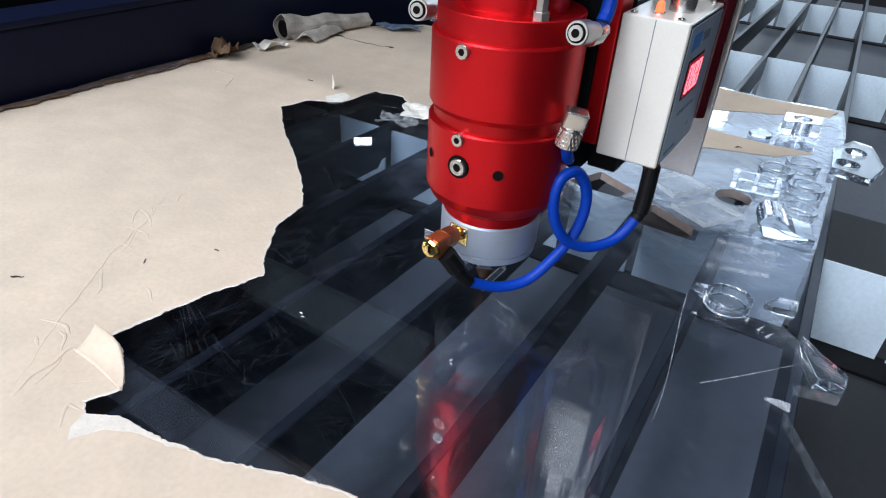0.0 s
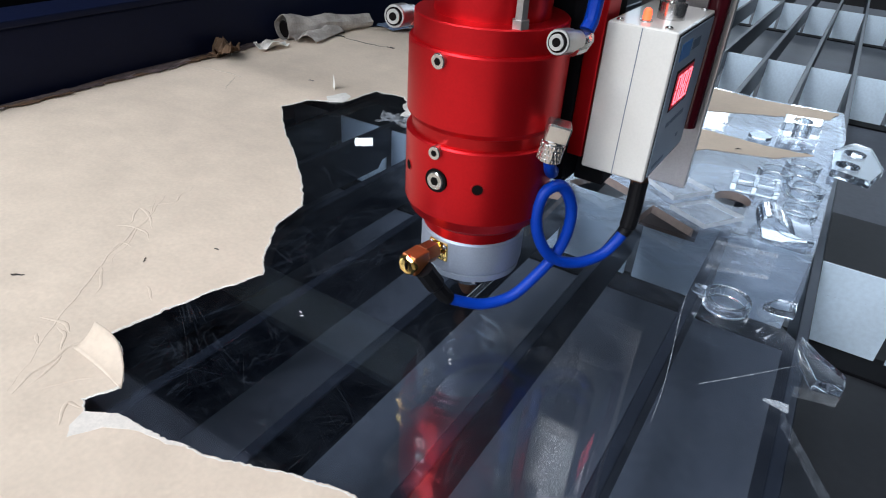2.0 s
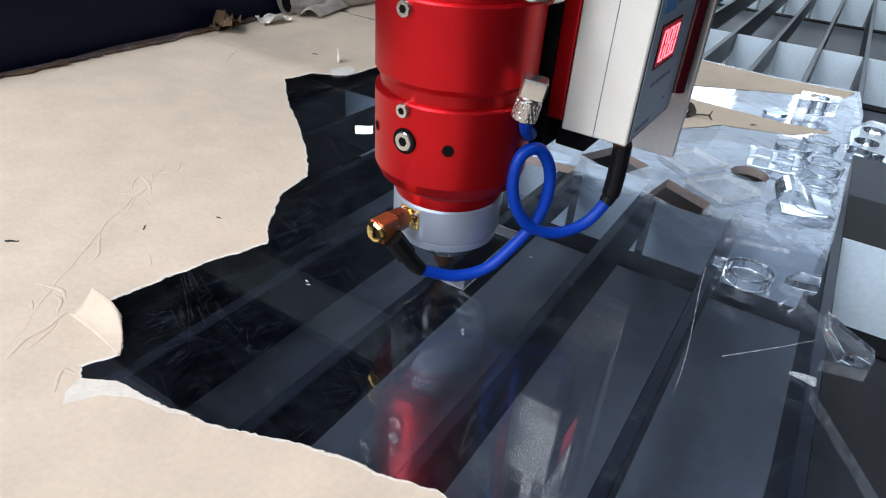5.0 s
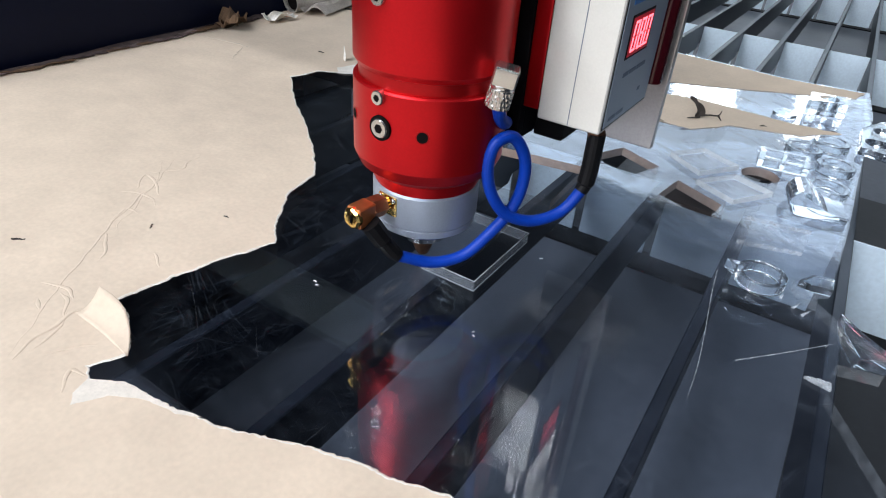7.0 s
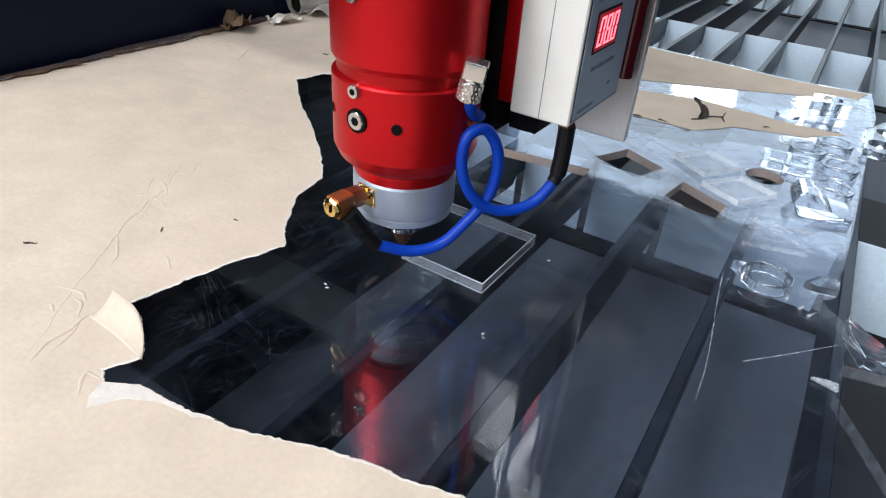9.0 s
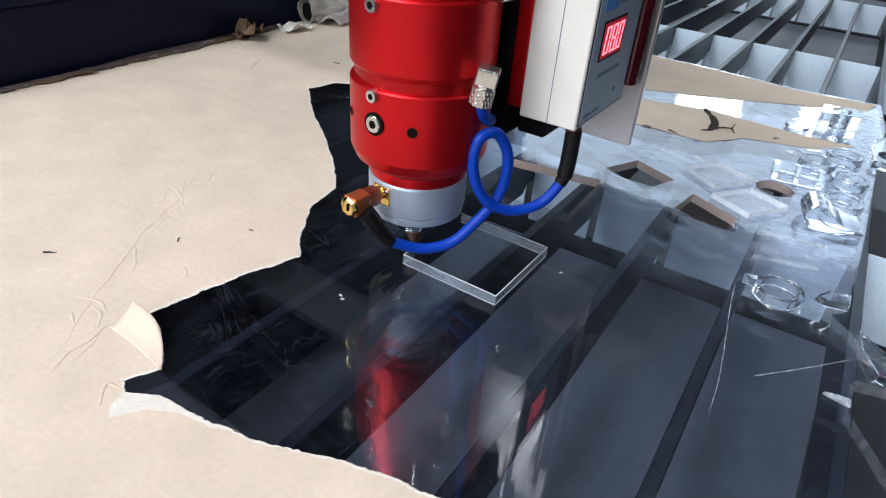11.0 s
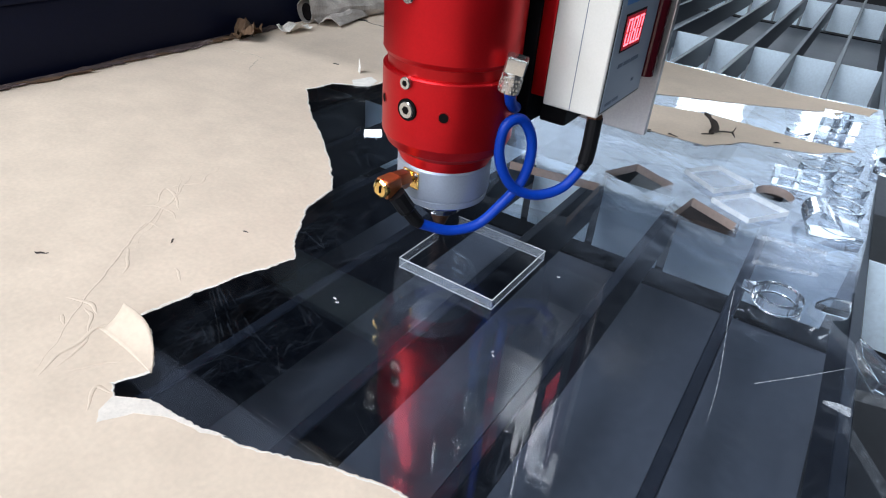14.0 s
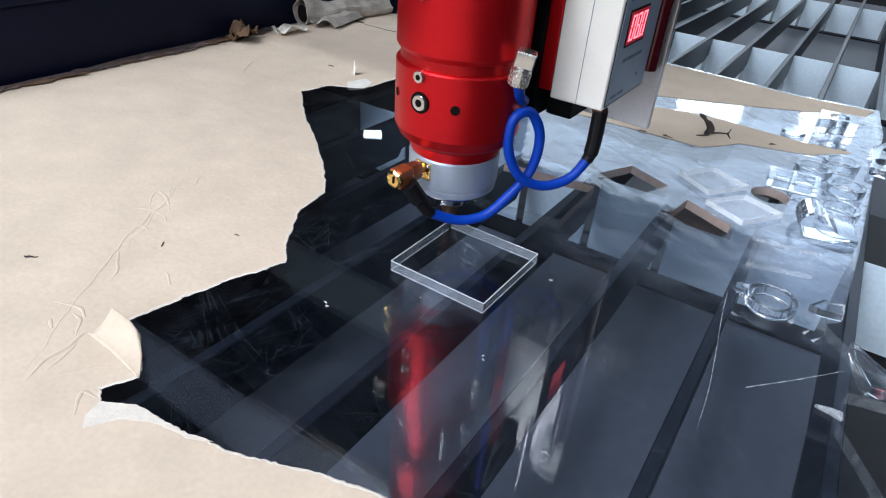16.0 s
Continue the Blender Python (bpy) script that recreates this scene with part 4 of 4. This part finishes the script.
    v, f = [], []
    for cx, cy, sx, sy, n in ((0.0323, 0.0019, 0.006, 0.007, 620), (0.0650, 0.0015, 0.007, 0.009, 1100), (0.03, 0.02, 0.06, 0.06, 60), (-0.08, 0.03, 0.05, 0.06, 40)):
        for _ in range(n):
            x, y = rnd.gauss(cx, sx), rnd.gauss(cy, sy)
            s = 0.00004 + 0.00009 * rnd.random() ** 2
            k = len(v)
            v += [(x - s, y, 0.0), (x + s, y, 0.0), (x, y + s, 0.0), (x, y + 0.3 * s, s)]
            f += [(k, k + 2, k + 1), (k, k + 1, k + 3), (k + 1, k + 2, k + 3), (k + 2, k, k + 3)]
    tagged(place("dust", mesh_of("dust", v, f, M["dust"])), "fine white cutting dust on the clear sheet", "dust", kind="stuff")
    for x, y in ((-0.0586, -0.0474), (-0.0560, -0.0490), (0.0191, -0.0317), (0.0205, -0.0335), (0.0168, 0.0388), (0.1240, 0.0860)):
        chip(x, y, 0.0009, rnd.random() * 180, M["dust"], 0.0, "tiny clear plastic splinter on the sheet")
    for x, y, L, lean in ((0.1250, 0.0835, 0.0034, 12), (0.1314, 0.0790, 0.0048, 28), (0.1358, 0.0755, 0.0052, 32)):
        bm = bmesh.new()
        a, b, c, d = (bm.verts.new(p) for p in ((-0.0009, -0.0003, 0.0), (0.0009, -0.0003, 0.0), (0.0, 0.0008, 0.0), (0.0002, 0.0, L)))
        for tri in ((a, c, b), (a, b, d), (b, c, d), (c, a, d)):
            bm.faces.new(tri)
        tagged(part("splinter", bm, M["splinter"], None, m=pose(x, y, 0.0001, 0, lean, 0)), "upright clear plastic splinter on the sheet", "splinter", "plastic splinters")


# ---------------------------------------------------------------- the laser head


def socket_screw(parent, p, d, r, depth, recess=0.0):
    m = aim(p, d)
    if recess:
        turned("counterbore", [(recess, -0.002), (recess, 0.0006), (recess * 0.99, 0.0007)], M["hole_shade"], parent, m, "black disc for the shaded recess round a screw", 28)
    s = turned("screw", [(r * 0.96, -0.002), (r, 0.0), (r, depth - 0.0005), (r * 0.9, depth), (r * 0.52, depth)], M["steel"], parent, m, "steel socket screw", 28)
    turned("hex_socket", [(r * 0.5, depth - 0.0001), (r * 0.5, depth + 0.0001)], M["hole_shade"], s, None, "", 6)
    return s


def fitting(parent, p, d, r=0.0052):
    m = aim(p, d)
    s = turned("push_fitting", [(r * 0.8, -0.016), (r * 0.8, -0.009), (r, -0.0088), (r, -0.0006), (r * 0.94, 0.0), (r * 0.80, 0.0)], M["nickel"], parent, m, "nickel push-in air fitting", 32)
    turned("collar", [(r * 0.78, -0.0003), (r * 0.78, 0.0004)], M["hole_shade"], s, None, "", 28)
    turned("release_ring", [(r * 0.62, 0.0002), (r * 0.62, 0.0011), (r * 0.36, 0.0011)], M["nickel"], s, None, "", 28)
    turned("bore", [(r * 0.35, 0.0009), (r * 0.35, 0.0013)], M["hole_shade"], s, None, "", 20)


DIGITS = {"0": "abcdef", "8": "abcdefg"}


def build_head():
    ob = thing("laser_head", "red anodised laser cutting head with grey control box", "laser head")
    R = 0.0331
    turned("lower_barrel", [(0.0238, 0.0470), (0.0238, 0.0500), (0.0252, 0.0506), (0.0252, 0.0530), (0.0308, 0.0572), (0.0316, 0.0590), (R, 0.0625), (R, 0.0945), (R - 0.0007, 0.0953), (0.0305, 0.0955)],
           M["red"], ob, None, "red anodised lower barrel", 96)
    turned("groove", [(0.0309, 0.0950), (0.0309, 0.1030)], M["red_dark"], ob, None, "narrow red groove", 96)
    turned("upper_barrel", [(0.0305, 0.1000), (0.0316, 0.1006), (R, 0.1030), (R, 0.1322), (R - 0.0005, 0.1330), (0.0312, 0.1331), (0.0312, 0.1425), (0.0307, 0.1430), (0.024, 0.1431)],
           M["red"], ob, None, "red anodised upper barrel", 96)
    turned("neck", [(0.0235, 0.1428), (0.0235, 0.185), (0.030, 0.186), (0.030, 0.24)], M["red"], ob, None, "red neck below the gantry", 72)
    turned("nozzle_holder", [(0.0066, 0.0150), (0.0098, 0.0150), (0.0110, 0.0160), (0.0120, 0.0188), (0.0192, 0.0236), (0.0192, 0.0244)], M["polished"], ob, None, "polished steel nozzle holder", 80)
    turned("sensor_ring", [(0.0193, 0.0242), (0.0222, 0.0258), (0.0238, 0.0270), (0.0241, 0.0300), (0.0236, 0.0303), (0.0236, 0.0310), (0.0244, 0.0313), (0.0246, 0.0320), (0.0246, 0.0465), (0.0240, 0.0475), (0.0230, 0.0476)],
           M["ceramic"], ob, None, "pale aluminium sensor ring", 80)
    turned("nozzle", [(0.0008, 0.0040), (0.0020, 0.0040), (0.0028, 0.0046), (0.0034, 0.0058), (0.0060, 0.0126), (0.0064, 0.0160), (0.0064, 0.0170)], M["nozzle"], ob, None, "burnt copper nozzle tip", 40)
    # screws and holes
    for az, z, r, d, rec in ((-92, 0.0802, 0.0040, 0.0014, 0.0052), (-93, 0.0930 - 0.0003, 0.0029, 0.0020, 0.0), (-94, 0.1295, 0.0031, 0.0018, 0.0)):
        a = radians(az)
        n = Vector((math.cos(a), math.sin(a), 0))
        socket_screw(ob, n * R + Vector((0, 0, z)), n, r, d, rec)
    for az, r in ((-60.5, 0.0023), (-126, 0.0021)):
        a = radians(az)
        n = Vector((math.cos(a), math.sin(a), 0))
        h = turned("threaded_hole", [(r, -0.003), (r, 0.00025), (r * 1.0, 0.0003)], M["hole_shade"], ob, aim(n * R + Vector((0, 0, 0.0797)), n), "black plug for the shade in a threaded hole", 24)
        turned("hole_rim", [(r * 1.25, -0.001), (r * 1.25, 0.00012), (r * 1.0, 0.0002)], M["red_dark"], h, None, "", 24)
    # top fittings
    fitting(ob, (0.0358, -0.0150, 0.1401), (-0.05, -0.98, 0.12), 0.0047)
    fitting(ob, (-0.0352, -0.0184, 0.1378), (0.16, -0.97, 0.10), 0.0047)
    part("fitting_stem", tube([Vector((0.0358, -0.001, 0.1360)), Vector((0.0372, 0.004, 0.1362)), Vector((0.036, 0.011, 0.137))], 0.0038, 12), M["steel"], ob, "nickel fitting stem", True)
    part("fitting_stem", tube([Vector((-0.0382, -0.004, 0.1342)), Vector((-0.034, -0.001, 0.1342)), Vector((-0.024, 0.002, 0.1342))], 0.0038, 12), M["steel"], ob, "nickel fitting stem", True)
    turned("bolt", [(0.0034, 0.1428), (0.0034, 0.1460), (0.0024, 0.1462), (0.0024, 0.165)], M["bracket"], ob, pose(0.0215, -0.0175, 0), "steel hexagon bolt", 6)
    # side elbow with a knurled nut
    elbow = part("elbow_fitting", block(-0.0056, 0.0056, -0.0056, 0.0056, -0.0042, 0.0046, 0.0020, 3), M["steel"], ob, "bright nickel elbow fitting", True, pose(0.0388, -0.0085, 0.1048, 0, 10, 25) @ Matrix.Scale(0.86, 4))
    turned("knurled_nut", [(0.0040, -0.0150), (0.0054, -0.0144), (0.0054, -0.0056), (0.0048, -0.0050), (0.0048, -0.0040)], M["steel"], elbow, None, "knurled nut", 24)
    knurl = block(-0.0006, 0.0005, -0.00058, 0.00058, -0.00085, 0.00085, 0.0002, 1)
    stud = bpy.data.meshes.new("knurl")
    knurl.to_mesh(stud)
    knurl.free()
    stud.materials.append(M["steel"])
    for i in range(18):
        for k in range(4):
            a = 2 * math.pi * (i + 0.5 * (k % 2)) / 18
            place("knurl", stud, elbow, pose(0.0054 * math.cos(a), 0.0054 * math.sin(a), -0.0068 - 0.0022 * k, 0, 0, math.degrees(a)))
    part("slot", block(0.00555, 0.00575, -0.0030, 0.0030, -0.0007, 0.0003), M["hole_shade"], elbow, "black bar for the shade in a screw slot", m=pose(0, 0, 0, 40))
    left = part("side_fitting", block(-0.003, 0.003, -0.0035, 0.0035, -0.0065, 0.0045, 0.0014, 3), M["steel"], ob, "small nickel side fitting", True, pose(-0.0355, 0.0090, 0.1090))
    turned("knurled_nut", [(0.0030, -0.0130), (0.0036, -0.0125), (0.0036, -0.0068), (0.0030, -0.0064)], M["steel"], left, None, "knurled nut", 24)
    # hoses
    part("air_hose", tube(spline([(0.0372, -0.0080, 0.0930), (0.0366, -0.0060, 0.0890), (0.0354, -0.0015, 0.0845), (0.0338, 0.0050, 0.0805), (0.0312, 0.0120, 0.0780)], 6), 0.0027), M["cable"], ob, "blue plastic air hose", True)
    part("air_hose", tube(spline([(0.0362, 0.0110, 0.1400), (0.0366, 0.0140, 0.1460), (0.0370, 0.0150, 0.170), (0.0370, 0.0150, 0.230)], 6), 0.0030), M["cable"], ob, "blue plastic air hose", True)
    # mounting plates
    part("mount_and_gap_block", block(-0.004, 0.0290, 0.0340, 0.078, 0.063, 0.24, 0.001), M["black"], ob, "black block of the mount and its shaded gap")
    part("mount_and_gap_block", block(0.0292, 0.0440, 0.0460, 0.078, 0.0615, 0.0780, 0.001), M["black"], ob, "black block of the mount and its shaded gap")
    # black slab filling in the shade between barrel and red plate
    part("mount_and_gap_block", block(0.0225, 0.0293, 0.0290, 0.0338, 0.066, 0.24, 0.0006), M["black"], ob, "black block of the mount and its shaded gap")
    part("red_plate", block(0.0295, 0.0368, 0.0300, 0.0450, 0.0800, 0.20, 0.0008), M["red"], ob, "red anodised mounting plate")
    part("bracket", block(0.030, 0.0735, 0.0960, 0.1010, 0.0495, 0.26, 0.0006), M["bracket"], ob, "brushed aluminium bracket plate")
    part("upper_plate", block(0.0520, 0.0755, 0.0850, 0.0864, 0.2200, 0.2600, 0.0005), M["box"], ob, "pale plate above the control box")
    socket_screw(ob, (0.0633, 0.0850, 0.2390), (0, -1, 0), 0.0042, 0.003, 0.0052)
    # control box
    box = part("control_box", block(0.0392, 0.0680, 0.0245, 0.0820, 0.0785, 0.1423, 0.0016, 3), M["box"], ob, "pale grey painted metal control box", True)
    part("seam", block(0.0536, 0.0539, 0.0243, 0.0247, 0.0792, 0.1416), M["panel_ink"], box)
    part("panel_border", block(0.0679, 0.0682, 0.0262, 0.0806, 0.0800, 0.1410, 0.0001), M["black"], box, "dark panel border")
    part("front_panel", block(0.0680, 0.0685, 0.0270, 0.0798, 0.0808, 0.1402, 0.0001), M["panel"], box, "blue-grey printed front panel")
    part("display_bezel", block(0.0683, 0.0688, 0.0350, 0.0616, 0.1078, 0.1252, 0.0002), M["black"], box, "dark display bezel")
    part("display", block(0.0684, 0.0690, 0.0360, 0.0606, 0.1088, 0.1242, 0.0002), M["screen"], box, "dark red display window")
    def seg(y0, y1, z0, z1, name="segment"):
        v, f = box_data(0.0689, 0.0693, y0, y1, z0, z1)
        v = [(x, y + (z - 0.1170) * 0.10, z) for x, y, z in v]
        place(name, mesh_of(name, v, f, M["digit"]), box, None, "glowing red display segment" if name == "segment" else "glowing red decimal point")

    for i, ch in enumerate("080"):
        y0, w, t, zb, zt = 0.0382 + i * 0.0074, 0.0051, 0.0009, 0.1106, 0.1226
        zm = (zb + zt) / 2
        on = DIGITS[ch]
        g = 0.0003
        if "a" in on: seg(y0, y0 + w, zt - t, zt)
        if "g" in on: seg(y0 + t + g, y0 + w - t - g, zm - t / 2, zm + t / 2)
        if "d" in on: seg(y0, y0 + w, zb, zb + t)
        if "f" in on: seg(y0, y0 + t, zm + g, zt - t - g)
        if "b" in on: seg(y0 + w - t, y0 + w, zm + g, zt - t - g)
        if "e" in on: seg(y0, y0 + t, zb + t + g, zm - g)
        if "c" in on: seg(y0 + w - t, y0 + w, zb + t + g, zm - g)
    seg(0.0512, 0.0520, 0.1104, 0.1112, "decimal_point")
    for y0, y1, z0, z1, mat in ((0.0325, 0.0475, 0.1295, 0.1365, "panel_blue"), (0.0500, 0.0620, 0.1310, 0.1350, "panel_ink"), (0.0380, 0.0440, 0.1000, 0.1018, "panel_ink"), (0.0455, 0.0535, 0.1000, 0.1018, "panel_ink"),
                                (0.0550, 0.0650, 0.1000, 0.1018, "panel_ink"), (0.0630, 0.0660, 0.0885, 0.0900, "panel_ink"), (0.0310, 0.0390, 0.0830, 0.0845, "panel_ink"), (0.0405, 0.0480, 0.0830, 0.0845, "panel_ink")):
        part("print_bar", block(0.0684, 0.0687, y0, y1, z0, z1), M[mat], box, "small printed mark")
    turned("indicator_lamp", [(0.0017, 0.1420), (0.0017, 0.1452), (0.0014, 0.1468), (0.0006, 0.1474)], M["led"], box, pose(0.0515, 0.0350, 0), "glowing red indicator lamp", 20)
    turned("lamp_bezel", [(0.0026, 0.1418), (0.0026, 0.1428), (0.0018, 0.1430)], M["steel"], box, pose(0.0515, 0.0350, 0), "", 24)
    turned("top_connector", [(0.0056, 0.1418), (0.0056, 0.1490), (0.0044, 0.1495), (0.0044, 0.1600), (0.0036, 0.161), (0.0036, 0.24)], M["steel"], box, pose(0.0575, 0.0480, 0), "nickel cable connector", 28)
    for x, y in ((0.0431, 0.0280), (0.0629, 0.0280), (0.0640, 0.0780)):
        turned("box_screw", [(0.0016, 0.1418), (0.0016, 0.1429), (0.0008, 0.1434)], M["steel"], box, pose(x, y, 0), "", 16)
    turned("cable_gland", [(0.0034, 0.0748), (0.0040, 0.0752), (0.0040, 0.0780), (0.0036, 0.0786)], M["nozzle"], box, pose(0.0645, 0.0320, 0), "dull brass cable gland", 6)
    part("maroon_tube", tube(spline([(0.0672, 0.0892, 0.0868), (0.0672, 0.0892, 0.0885), (0.0672, 0.0892, 0.12), (0.0672, 0.0892, 0.24)], 5), lambda t: 0.0022 + 0.0026 * min(1.0, t / 0.2) ** 0.5, 20), M["maroon"], ob, "glossy maroon tube behind the control box", True)
    # coaxial connector on the sensor ring
    con = part("coaxial_connector", block(-0.0052, 0.0052, -0.0250, -0.0215, 0.0360, 0.0455, 0.0006), M["brass"], ob, "gold-plated coaxial connector", False, pose(-0.001, 0.0, 0, 0, 0, -6))
    turned("nut", [(0.0030, 0.0), (0.0047, 0.0004), (0.0050, 0.0020), (0.0050, 0.0085), (0.0044, 0.0090), (0.0036, 0.0095)], M["copper_nut"], con, aim((-0.0005, -0.0272, 0.0418), (0, -1, 0.08)), "copper-coloured hexagon nut", 6)
    turned("thread", [(0.0030, 0.0), (0.0031, 0.0050)], M["brass"], con, aim((-0.0005, -0.0245, 0.0415), (0, -1, 0.06)), "gold threaded stub", 24)
    part("elbow", block(-0.0040, 0.0040, -0.0452, -0.0352, 0.0374, 0.0470, 0.0014, 3), M["copper"], con, "copper-coloured elbow", True)
    turned("end_cap", [(0.0044, -0.0016), (0.0050, -0.0012), (0.0050, 0.0005), (0.0040, 0.0014), (0.0034, 0.0012), (0.0028, 0.0011)], M["brass"], con, aim((-0.0002, -0.0452, 0.0422), (0, -1, 0.02)), "slotted gold end cap", 8)
    part("slot", block(-0.0004, 0.0004, -0.0468, -0.0461, 0.0405, 0.0440), M["hole_shade"], con)
    for x in (-0.0038, 0.0038):
        turned("flange_screw", [(0.0012, 0.0), (0.0012, 0.0008), (0.0006, 0.0011)], M["steel"], con, aim((x, -0.0249, 0.0440), (0, -1, 0)), "", 14)
    # cable
    path = [(-0.0002, -0.0405, 0.0395), (0.0033, -0.0370, 0.0318), (0.0075, -0.0333, 0.0244), (0.0109, -0.0295, 0.0213), (0.0197, -0.0197, 0.0172), (0.0290, -0.0094, 0.0199), (0.0364, -0.0011, 0.0305),
            (0.0417, 0.0075, 0.0417), (0.0440, 0.0100, 0.0545), (0.0434, 0.0090, 0.0667), (0.0393, 0.0040, 0.0762), (0.0350, -0.0030, 0.0742), (0.0338, -0.0050, 0.0637), (0.0360, -0.0030, 0.0513),
            (0.0410, 0.0030, 0.0405), (0.0493, 0.0132, 0.0354), (0.0580, 0.0236, 0.0386), (0.0636, 0.0300, 0.0490), (0.0650, 0.0316, 0.0580), (0.0650, 0.0318, 0.0765)]
    line = spline(path, 8)
    cable = part("signal_cable", tube(line[4:], 0.00265, 16), M["cable"], ob, "looped blue signal cable", True)
    part("sleeve", tube(line[:17], lambda t: 0.0046 if t < 0.62 else 0.0036, 10), M["rubber"], cable, "black shrink sleeve", True)
    part("sleeve_end", tube(line[15:21], 0.0031, 16), M["rubber"], cable, "black shrink sleeve", True)
    part("sleeve", tube(line[-17:], lambda t: 0.0032 if t < 0.25 else 0.0039, 16), M["rubber"], cable, "black shrink sleeve", True)
    return ob


def build_gantry():
    ob = thing("gantry_beam", "dark gantry beam with a polished lower rail over the bed", "gantry")
    part("beam", block(-0.60, -0.0885, 0.037, 0.196, 0.328, 0.42, 0.003), M["black"], ob)
    part("rail", block(-0.60, -0.0870, 0.028, 0.0365, 0.326, 0.334, 0.001), M["polished"], ob, "polished metal rail")
    part("front_cover", block(-0.60, -0.0880, 0.033, 0.0368, 0.3345, 0.46, 0.001), M["cover"], ob, "blue-grey painted front cover")
    part("rear_flange", block(-0.60, -0.165, 0.1962, 0.272, 0.326, 0.329, 0.001), M["pale_blue"], ob, "pale blue painted rear flange")
    return ob


# ---------------------------------------------------------------- the cut in progress
CUT_START = 0.0302
CORNER_1, CORNER_2 = 3.55, 9.9
STEP = 0.5


def head_at(t):
    if t <= CORNER_1:
        return Vector((0.0, CUT_START * (1 - t / CORNER_1), 0.0))
    if t <= CORNER_2:
        return Vector((-SIDE * (t - CORNER_1) / (CORNER_2 - CORNER_1), 0.0, 0.0))
    return Vector((-SIDE, 0.00877 * (t - CORNER_2), 0.0))


def build_cut():
    """Short pieces of the cut line, each left behind by the nozzle at its place."""
    made = []
    for a, b, n, t0, t1 in (((0, CUT_START), (0, 0), 6, 0.0, CORNER_1), ((0, 0), (-SIDE, 0), 11, CORNER_1, CORNER_2), ((-SIDE, 0), (-SIDE, 0.0535), 10, CORNER_2, 16.0)):
        L = math.hypot(b[0] - a[0], b[1] - a[1]) / n
        for i in range(n):
            k = len(made)
            e = 0.000001 * k
            ob = part("cut_line", block(-L - 0.00003, 0.0, -0.00010 - e, 0.00010 + e, -THICK + 0.0004 - e, 0.0), M["kerf"], None)
            for z in (0.0, -THICK + 0.0003):
                part("rim", block(-L - 0.00003, 0.0, -0.00024 - e, 0.00024 + e, z - 0.00010 - e, z + 0.00012 + e), M["rim"], ob)
            tagged(ob, "fresh milky laser-cut line in the clear sheet", "cut line", "cut lines left by the nozzle")
            made.append((ob, t0 + (t1 - t0) * (i + 1) / n))
    return made


def heading(t):
    turn = 0.5
    if t < CORNER_1:
        return -90.0
    if t < CORNER_1 + turn:
        return -90 - 90 * (t - CORNER_1) / turn
    if t < CORNER_2:
        return -180.0
    if t < CORNER_2 + turn:
        return -180 - 90 * (t - CORNER_2) / turn
    return -270.0


build_room()
build_side_wall()
build_bed()
sheet = build_sheet()
build_paper()
build_offcuts()
build_dropped()
build_litter()
laser_head = build_head()
gantry = build_gantry()
cuts = build_cut()


def motions():
    times = sorted({i * STEP for i in range(33)} | {CORNER_1, CORNER_2, CORNER_1 - 0.15, CORNER_1 + 0.15, CORNER_2 - 0.15, CORNER_2 + 0.15})
    walk(laser_head, [(t, Matrix.Translation(head_at(t))) for t in times])
    walk(gantry, [(t, Matrix.Translation((0, head_at(t).y, 0))) for t in times])
    for ob, stop in cuts:
        rows = []
        for t in sorted(set(times) | {stop, CORNER_1 + 0.25, CORNER_2 + 0.25, CORNER_1 + 0.5, CORNER_2 + 0.5}):
            u = min(t, stop)
            p = head_at(u)
            rows.append((t, pose(p.x, p.y, 0, 0, 0, heading(u if u < stop else stop - 1e-6))))
        walk(ob, rows)


motions()
